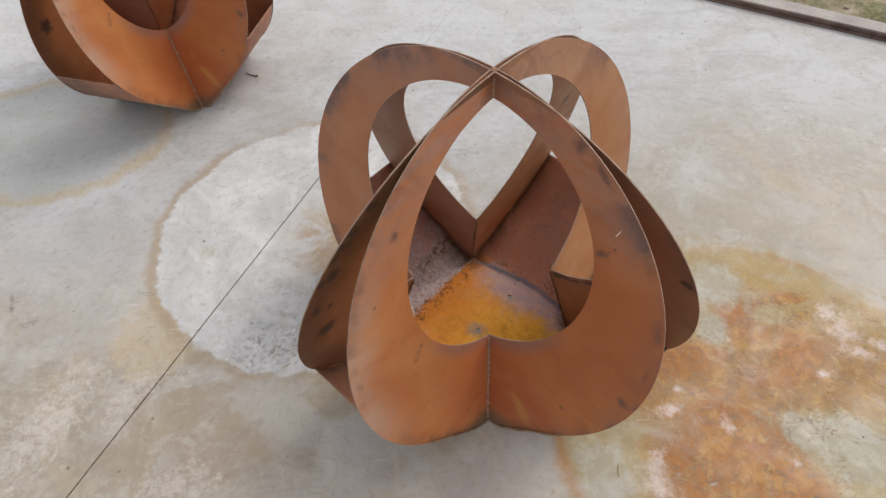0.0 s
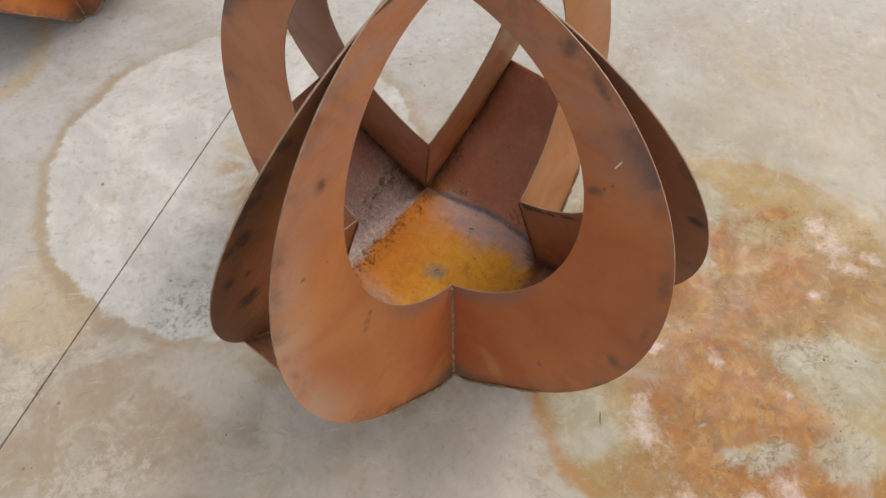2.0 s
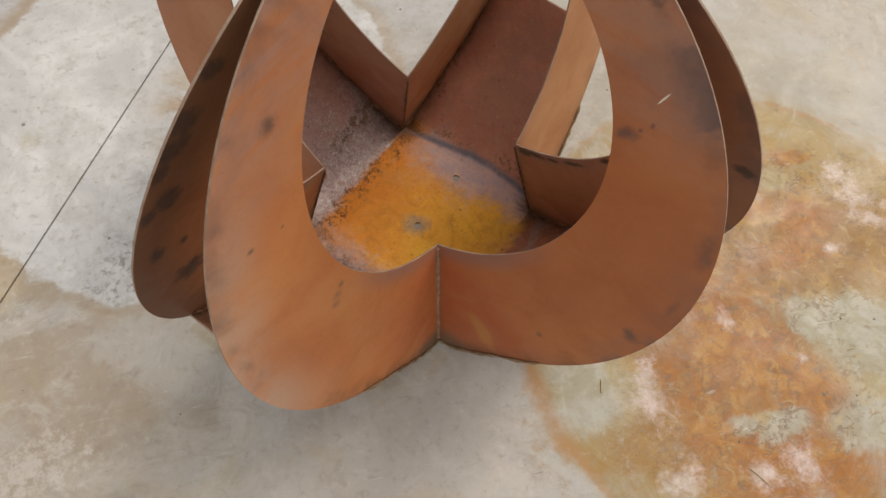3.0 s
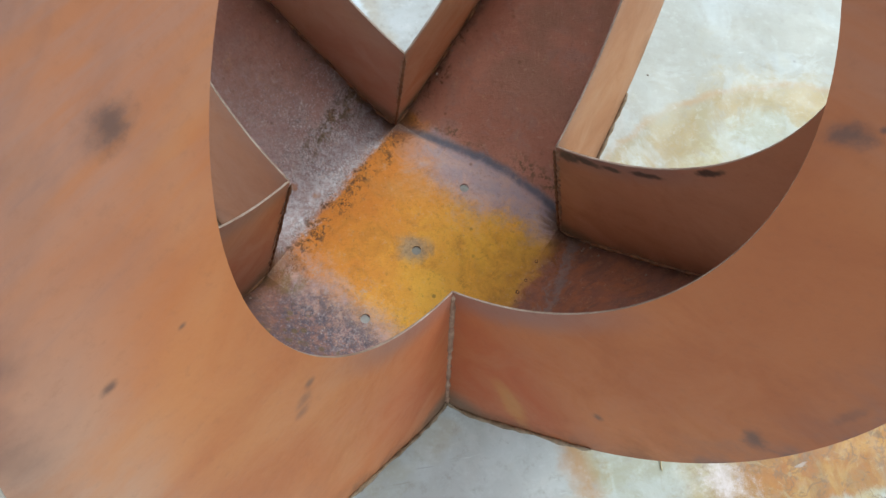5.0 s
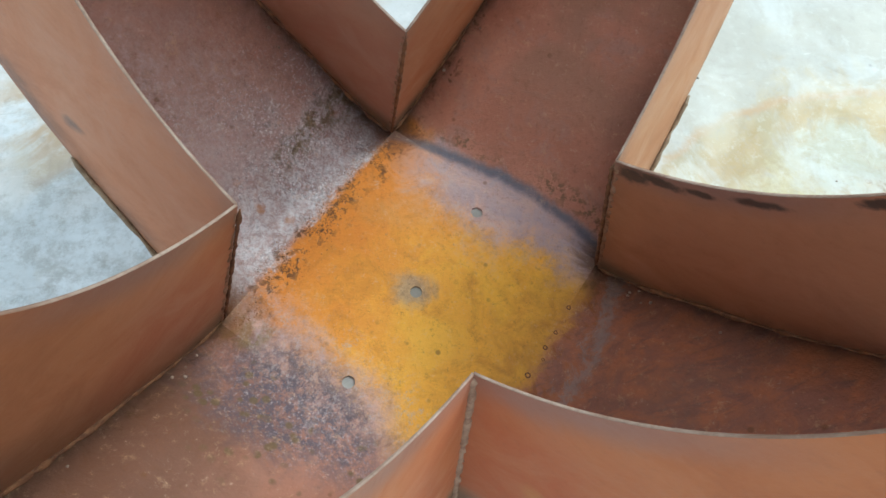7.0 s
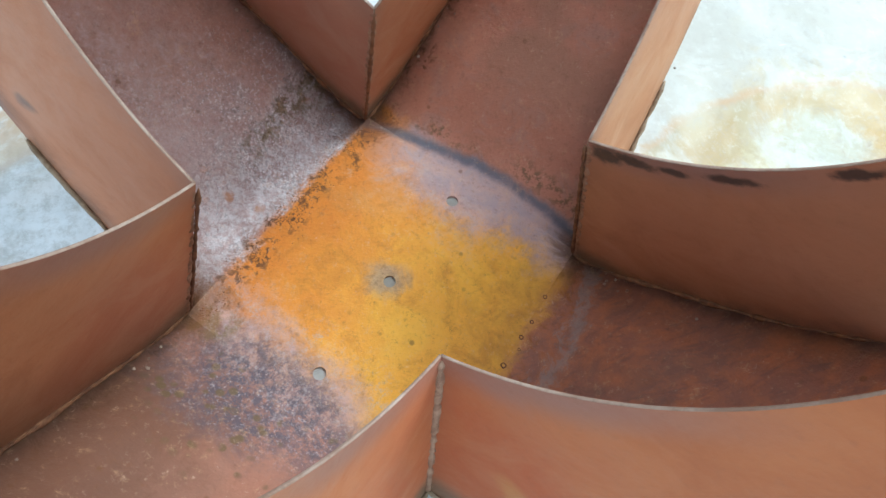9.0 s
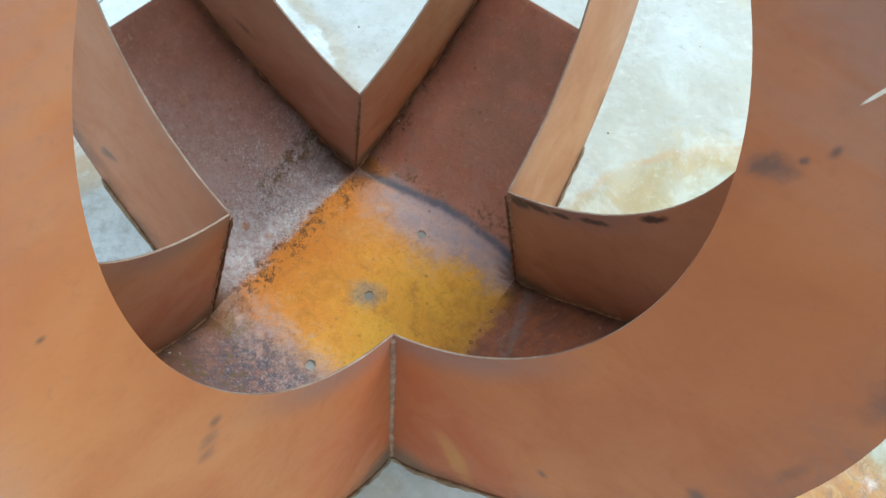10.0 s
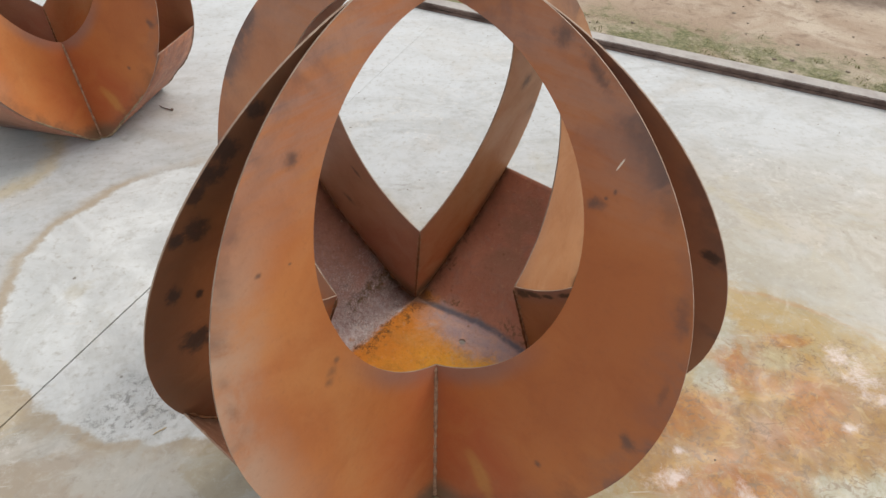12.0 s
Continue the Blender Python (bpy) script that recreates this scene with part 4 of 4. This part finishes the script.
def strip_mesh(angle):
    """The floor of one arm: a sheet bent up along the rim, between its two side plates."""
    a = radians(angle)
    along, across = Vector((math.cos(a), math.sin(a), 0)), Vector((-math.sin(a), math.cos(a), 0))
    bm, rows, path = bmesh.new(), [], strip_path(angle in (45, 225))
    for i, (out, z) in enumerate(path):
        (x0, z0), (x1, z1) = path[max(i - 1, 0)], path[min(i + 1, len(path) - 1)]
        nrm = (along * (z1 - z0) - Vector((0, 0, x1 - x0))).normalized() if i else Vector((0, 0, -1))
        ring = []
        for depth in (0.0, SHEET):
            for k in range(5):
                w = (HALF * (1 - z / PEAK) - 0.0005) * (k / 2 - 1)
                ring.append(bm.verts.new(along * out + across * w + Vector((0, 0, z + 0.0019 + (-0.0003 if angle in (45, 225) else 0.0001))) + nrm * depth))
        rows.append(ring)
    for a0, a1 in zip(rows, rows[1:]):
        for k in range(4):
            bm.faces.new((a0[k], a1[k], a1[k + 1], a0[k + 1])).smooth = True
            bm.faces.new((a0[k + 6], a1[k + 6], a1[k + 5], a0[k + 5])).smooth = True
        for k, j in ((0, 5), (9, 4)):
            bm.faces.new((a0[k], a0[j], a1[j], a1[k]))
    for k in range(4):
        for ring in (rows[0], rows[-1]):
            f = bm.faces.new((ring[k], ring[k + 1], ring[k + 6], ring[k + 5]))
            f.material_index = 0 if ring is rows[0] and angle in (45, 225) else 1
    bmesh.ops.recalc_face_normals(bm, faces=bm.faces)
    return bm


def floor_mesh(holes):
    """The square floor with its drain holes cut through."""
    bm = bmesh.new()
    # a tongue on two sides runs under the arms' floors
    c, w, t = HALF + 0.001, HALF - 0.002, HALF + 0.010
    loops = [[((p + q) * math.sqrt(0.5), (p - q) * math.sqrt(0.5)) for p, q in ((t, -w), (t, w), (c, w), (c, c), (-c, c), (-c, w), (-t, w), (-t, -w), (-c, -w), (-c, -c), (c, -c), (c, -w))]]
    for cx, cy, r in holes:
        loops.append([(cx + r * math.cos(k * math.tau / 20), cy + r * math.sin(k * math.tau / 20)) for k in range(20)])
    edges = []
    for loop in loops:
        vs = [bm.verts.new((x, y, 0.0003)) for x, y in loop]
        edges += [bm.edges.new((a, b)) for a, b in zip(vs, vs[1:] + vs[:1])]
    bmesh.ops.triangle_fill(bm, use_beauty=True, use_dissolve=False, edges=edges)
    res = bmesh.ops.extrude_face_region(bm, geom=bm.faces[:], use_keep_orig=True)
    bmesh.ops.translate(bm, verts=[e for e in res["geom"] if isinstance(e, bmesh.types.BMVert)], vec=(0, 0, 0.004))
    bmesh.ops.recalc_face_normals(bm, faces=bm.faces)
    return bm


def seam_line(angle, v0, v1, count, out):
    """Points up the edge where two side plates meet; angle of that corner in plan."""
    e = Vector((math.cos(radians(angle)), math.sin(radians(angle)), 0))
    pts = []
    for i in range(count + 1):
        z = (v0 + (v1 - v0) * i / count) * math.cos(LEANING)
        pts.append(e * (HALF * math.sqrt(2) * (1 - z / PEAK) + out) + Vector((0, 0, z)))
    return pts


# weld spatter rings on the pit's floor: along the far right arm, across it, size
RINGS = ((0.105, 0.184, 0.0026), (0.063, 0.187, 0.0024), (0.036, 0.186, 0.0028), (0.020, 0.192, 0.0018), (-0.010, 0.186, 0.0032))


def channel_height(out):
    """Height of the upper side of an arm's floor at a distance from the axis."""
    line = strip_path()
    for (x0, z0), (x1, z1) in zip(line, line[1:]):
        if abs(out) <= x1:
            return z0 + (z1 - z0) * max(0.0, (abs(out) - x0) / max(x1 - x0, 1e-6)) + SHEET * 0.5
    return line[-1][1] + SHEET * 0.5


def ring_of_spatter(bm, x, y, z, size):
    """A low uneven ring of burnt spatter."""
    rows = []
    for k in range(10):
        a = k * math.tau / 10
        r = size * random.uniform(0.85, 1.15)
        rows.append([bm.verts.new((x + (r + d) * math.cos(a), y + (r + d) * math.sin(a), z + h)) for d, h in ((-0.3 * size, 0.0), (0.0, 0.28 * size), (0.3 * size, 0.0))])
    for a, b in zip(rows, rows[1:] + rows[:1]):
        bm.faces.new((a[0], a[1], b[1], b[0])).smooth = True
        bm.faces.new((a[1], a[2], b[2], b[1])).smooth = True


def flakes_mesh():
    """Ragged line of rust flakes where the far left arm joins the floor."""
    bm = bmesh.new()
    made = 0
    while made < 900:
        p, q = random.uniform(-0.19, 0.186), random.gauss(-0.172, 0.011)
        thick = noise.noise(Vector((p * 34, q * 34, 4.0)))
        if thick < random.uniform(0.0, 0.35):
            continue
        made += 1
        x, y, size = (p + q) * 0.7071, (p - q) * 0.7071, random.choice((0.0006, 0.0008, 0.0010, 0.0014))
        z, turn, long = channel_height(min(q, -HALF + 0.002) if q < -HALF else 0.0) + 0.0002, random.uniform(0, 6.3), random.uniform(1.0, 2.2)
        low = []
        for k in range(5):
            a = k * math.tau / 5
            u, v = size * long * math.cos(a) * random.uniform(0.7, 1.1), size * math.sin(a) * random.uniform(0.7, 1.1)
            low.append(bm.verts.new((x + u * math.cos(turn) - v * math.sin(turn), y + u * math.sin(turn) + v * math.cos(turn), z)))
        tip = bm.verts.new((x + size * 0.3 * random.uniform(-1, 1), y + size * 0.3 * random.uniform(-1, 1), z + size * random.uniform(0.5, 0.9)))
        for k in range(5):
            bm.faces.new((low[k], low[(k + 1) % 5], tip))
    return bm


def fire_pit():
    pit = new("fire_pit")
    tagged(pit, "rusty orange-brown weathering steel fire pit of crossed crescent plates", "fire pit", "fire pits on the slab")
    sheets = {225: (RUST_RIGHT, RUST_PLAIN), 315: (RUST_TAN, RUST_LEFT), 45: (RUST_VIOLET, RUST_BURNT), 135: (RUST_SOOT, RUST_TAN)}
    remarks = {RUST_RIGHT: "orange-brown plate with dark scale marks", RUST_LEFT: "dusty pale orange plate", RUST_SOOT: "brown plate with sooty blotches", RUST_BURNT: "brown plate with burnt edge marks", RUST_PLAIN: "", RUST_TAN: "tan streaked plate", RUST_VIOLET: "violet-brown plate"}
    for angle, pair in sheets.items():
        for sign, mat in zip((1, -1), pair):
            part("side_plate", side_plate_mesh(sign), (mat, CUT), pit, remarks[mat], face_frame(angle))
    for angle in (45, 135, 225, 315):
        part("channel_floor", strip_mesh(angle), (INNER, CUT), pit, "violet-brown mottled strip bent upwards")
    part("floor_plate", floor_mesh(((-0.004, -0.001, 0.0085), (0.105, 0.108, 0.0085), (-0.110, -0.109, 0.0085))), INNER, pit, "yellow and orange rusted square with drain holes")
    for angle in (0, 90, 180, 270):
        bm = bmesh.new()
        rod(bm, seam_line(angle, 0.004, 0.316, 60, 0.0026), 0.0042, 8, 0.35)
        part("weld_bead", bm, WELD, pit)
        bm = bmesh.new()
        rod(bm, seam_line(angle, 0.903, 0.936, 12, 0.0012), 0.0032, 8, 0.3)
        part("weld_bead", bm, WELD, pit)
        bm = bmesh.new()
        rod(bm, seam_line(angle, 0.006, 0.310, 40, -0.0035), 0.0022, 8, 0.4)
        part("weld_bead", bm, CRUST, pit, "dark crusted weld")
    bm = bmesh.new()
    tip = (RIM_V + RIM) * math.cos(LEANING)
    rod(bm, [(0, 0, tip - 0.026 + 0.0028 * i) for i in range(11)], 0.0062, 10, 0.25)
    part("weld_cap", bm, WELD, pit, "lumpy weld closing the point")
    part("rust_crust", flakes_mesh(), FLAKE, pit, "loose dark flakes of rust crust")["kind"] = "stuff"
    for p, q, size in RINGS:
        bm = bmesh.new()
        ring_of_spatter(bm, (p + q) * 0.7071, (p - q) * 0.7071, channel_height(q if abs(q) > abs(p) else p) + 0.0008, size)
        part("spatter_ring", bm, CRUST, pit)
    for angle in (45, 135, 225, 315):
        a = radians(angle)
        along, across = Vector((math.cos(a), math.sin(a), 0)), Vector((-math.sin(a), math.cos(a), 0))
        for side in (-1, 1):
            pts = []
            for out, z in strip_path()[2:-1]:
                z += 0.0035
                pts.append(along * (out - 0.002 * z) + across * side * (HALF * (1 - z / PEAK) - 0.003) + Vector((0, 0, z)))
            bm = bmesh.new()
            rod(bm, pts, 0.0026, 6, 0.9)
            part("weld_bead", bm, CRUST, pit, "dark crusted weld")
        for side in (-1, 1):
            pts = [along * out + across * side * (HALF * (1 - z / PEAK) + 0.0035) + Vector((0, 0, max(z - 0.001, 0.003))) for out, z in strip_path()[2:25]]
            bm = bmesh.new()
            rod(bm, pts, 0.0032, 6, 0.5)
            part("weld_bead", bm, GREY_WELD, pit, "olive-grey outer weld")
        for _ in range(9):
            bm = bmesh.new()
            out, z = random.choice(strip_path()[6:26])
            z += SHEET * 0.5
            w = (HALF * (1 - z / PEAK) - random.uniform(0.008, 0.03)) * random.choice((-1, 1))
            bmesh.ops.create_icosphere(bm, subdivisions=1, radius=random.uniform(0.0014, 0.0028), matrix=Matrix.Translation(along * out + across * w + Vector((0, 0, z + 0.001))))
            part("weld_drop", bm, CUT, pit)
    return pit


# ---- ground ----
KERB = Vector((0.867, -0.498, 0))              # along the slab's far edge
AWAY = Vector((0.498, 0.867, 0))               # square to it, off the slab
EDGE = 2.028                                   # the slab's edge, measured along AWAY
BASIS = Matrix((KERB, AWAY, Vector((0, 0, 1)))).transposed().to_4x4()
JOINT_AT, JOINT_LEAN = -0.772, -0.033          # the joint, measured along KERB, and how far it leans

bm = bmesh.new()
box(bm, -400, 400, -400, 400, -0.5, -0.022)
tagged(part("ground", bm, SOIL), "sandy brown yard soil with moss beside the slab", "ground", kind="structure")

for side in (-1, 1):
    # each slab ends at the joint, which closes up towards the far edge
    line = [(-14, 0.0024), (0.55, 0.0022), (1.05, 0.0006), (EDGE, 0.0004)]
    bm = bmesh.new()
    rows = []
    for away, gap in line:
        at = JOINT_AT + JOINT_LEAN * away + side * gap
        rows.append([bm.verts.new(BASIS @ Vector((k, away, h))) for k, h in ((side * 14, 0), (at, 0), (at, -0.12), (side * 14, -0.12))])
    for a, b in zip(rows, rows[1:]):
        for k in range(4):
            bm.faces.new((a[k], a[(k + 1) % 4], b[(k + 1) % 4], b[k]))
    bm.faces.new(rows[0]), bm.faces.new(rows[-1])
    bmesh.ops.recalc_face_normals(bm, faces=bm.faces)
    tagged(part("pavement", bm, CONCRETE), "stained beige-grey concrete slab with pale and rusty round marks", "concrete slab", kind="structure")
bm = bmesh.new()
shear = Matrix(((1, JOINT_LEAN, 0, 0), (0, 1, 0, 0), (0, 0, 1, 0), (0, 0, 0, 1)))
box(bm, JOINT_AT - 0.02, JOINT_AT + 0.02, -13.9, EDGE - 0.01, -0.11, -0.005, BASIS @ shear)
tagged(part("trim", bm, JOINT), "dark dirt-filled joint between two concrete slabs", "joint", kind="structure")

bm = bmesh.new()
box(bm, -14, 14, EDGE + 0.002, EDGE + 0.088, -0.10, 0.010, BASIS)
box(bm, -14, 14, EDGE + 0.012, EDGE + 0.078, 0.0101, 0.024, BASIS)
box(bm, -14, 14, EDGE + 0.004, EDGE + 0.086, 0.0241, 0.036, BASIS)
bmesh.ops.bevel(bm, geom=[e for e in bm.edges], offset=0.003, segments=2, affect="EDGES")
bm.normal_update()
# shade of the sides put into the colour: upward faces get the pale tone
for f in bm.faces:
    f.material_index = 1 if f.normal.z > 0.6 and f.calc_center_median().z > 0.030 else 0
tagged(part("trim", bm, (BEAM, BEAM_TOP)), "rusty edge beam along the slab with lit pale top and shaded dark sides", "edge beam", kind="structure")

# ---- things ----
first = fire_pit()
copy_thing(first, pose(-1.150, 1.305, 0, 0, 0, 28.9) @ Matrix.Scale(0.970, 4))


def nail(x, y, turn):
    """A bent nail lying on the slab."""
    ob = new("nail")
    ob.matrix_world = pose(x, y, 0, 0, 0, turn)
    bm = bmesh.new()
    rod(bm, [(0.055 * k / 8 - 0.0275, 0.004 * math.sin(k / 8 * 2.2), 0.0032 + (0.006 if k > 6 else 0) * (k - 6) / 2) for k in range(9)], 0.0022, 8)
    part("shank", bm, NAIL, ob)
    bm = bmesh.new()
    bmesh.ops.create_cone(bm, cap_ends=True, segments=12, radius1=0.0055, radius2=0.005, depth=0.003, matrix=pose(-0.028, 0, 0.0055, 0, 90, 0))
    part("head", bm, NAIL, ob)
    return tagged(ob, "bent rusty nail lying on the concrete slab", "nail")


def splinter(x, y, turn, length):
    """A thin dry straw lying flat."""
    bm = bmesh.new()
    rod(bm, [(length * (k / 6 - 0.5), 0.0008 * math.sin(k * 0.9), 0.0018) for k in range(7)], 0.0011, 6, 0.2)
    ob = part("straw", bm, STRAW)
    ob.matrix_world = pose(x, y, 0, 0, 0, turn)
    return tagged(ob, "thin dry straw lying on the stained slab", "straw", "straws on the slab")


def chip(bm, x, y, z, size, flat=0.6):
    """A broken stone chip with five uneven sides."""
    turn, n = random.uniform(0, 6.3), random.choice((5, 6))
    low = [bm.verts.new((x + size * random.uniform(0.7, 1) * math.cos(turn + k * math.tau / n), y + size * random.uniform(0.7, 1) * math.sin(turn + k * math.tau / n), z)) for k in range(n)]
    high = [bm.verts.new((x + (v.co.x - x) * random.uniform(0.45, 0.8), y + (v.co.y - y) * random.uniform(0.45, 0.8), z + size * flat * random.uniform(0.7, 1.1))) for v in low]
    for k in range(n):
        bm.faces.new((low[k], low[(k + 1) % n], high[(k + 1) % n], high[k]))
    bm.faces.new(high)


def tuft(bm, x, y, z, count, height):
    """A tuft of narrow curved blades."""
    for _ in range(count):
        a, h, w = random.uniform(0, math.tau), height * random.uniform(0.5, 1.1), random.uniform(0.0015, 0.003)
        px, py = x + random.gauss(0, 0.012), y + random.gauss(0, 0.012)
        dx, dy = math.cos(a), math.sin(a)
        rows = []
        for k in range(3):
            t, lean = k / 2, h * 0.9 * (k / 2) ** 2
            ww = w * (1 - t) + 0.0003
            c = Vector((px + dx * lean, py + dy * lean, z + h * t * (1 - 0.25 * t)))
            side = Vector((-dy, dx, 0)) * ww
            rows.append((bm.verts.new(c - side), bm.verts.new(c + side)))
        for (p, q), (r, t2) in zip(rows, rows[1:]):
            bm.faces.new((p, q, t2, r))


nail(-0.853, 1.268, 150)
splinter(0.596, -0.645, -50, 0.055)
splinter(0.323, -0.420, 80, 0.03)
splinter(0.899, -0.430, 10, 0.022)
splinter(-0.567, -0.078, 35, 0.03)

random.seed(11)
bm = bmesh.new()
for _ in range(230):
    k, away = random.uniform(-2.2, 2.4), random.uniform(-1.2, EDGE - 0.04)
    p = BASIS @ Vector((k, away, 0))
    if min(math.hypot(p.x, p.y), math.hypot(p.x + 1.2, p.y - 1.35)) > 0.62:
        chip(bm, p.x, p.y, 0.0, random.choice((0.0014, 0.002, 0.002, 0.0032)))
tagged(part("grit", bm, STONE), "scattered dark grit and stone chips on the slab", "grit", kind="stuff")

bm = bmesh.new()
for _ in range(420):
    k, away = random.uniform(-2.5, 2.5), EDGE + 0.095 + random.random() ** 1.3 * 1.6
    p = BASIS @ Vector((k, away, 0))
    chip(bm, p.x, p.y, -0.024, random.choice((0.004, 0.006, 0.006, 0.010, 0.016)))
tagged(part("pebbles", bm, STONE), "loose grey-brown pebbles on the soil", "pebbles", kind="stuff")

bm = bmesh.new()
for _ in range(900):
    k, away = random.uniform(-2.6, 2.6), EDGE + 0.088 + abs(random.gauss(0.10, 0.16))
    p = BASIS @ Vector((k, away, 0))
    if noise.noise(Vector((p.x * 2.6, p.y * 2.6, 0.3))) > -0.12:
        tuft(bm, p.x, p.y, -0.024, random.randint(5, 9), random.uniform(0.010, 0.024))
tagged(part("grass", bm, MOSS), "short yellow-green moss and grass beside the slab", "grass", kind="stuff")
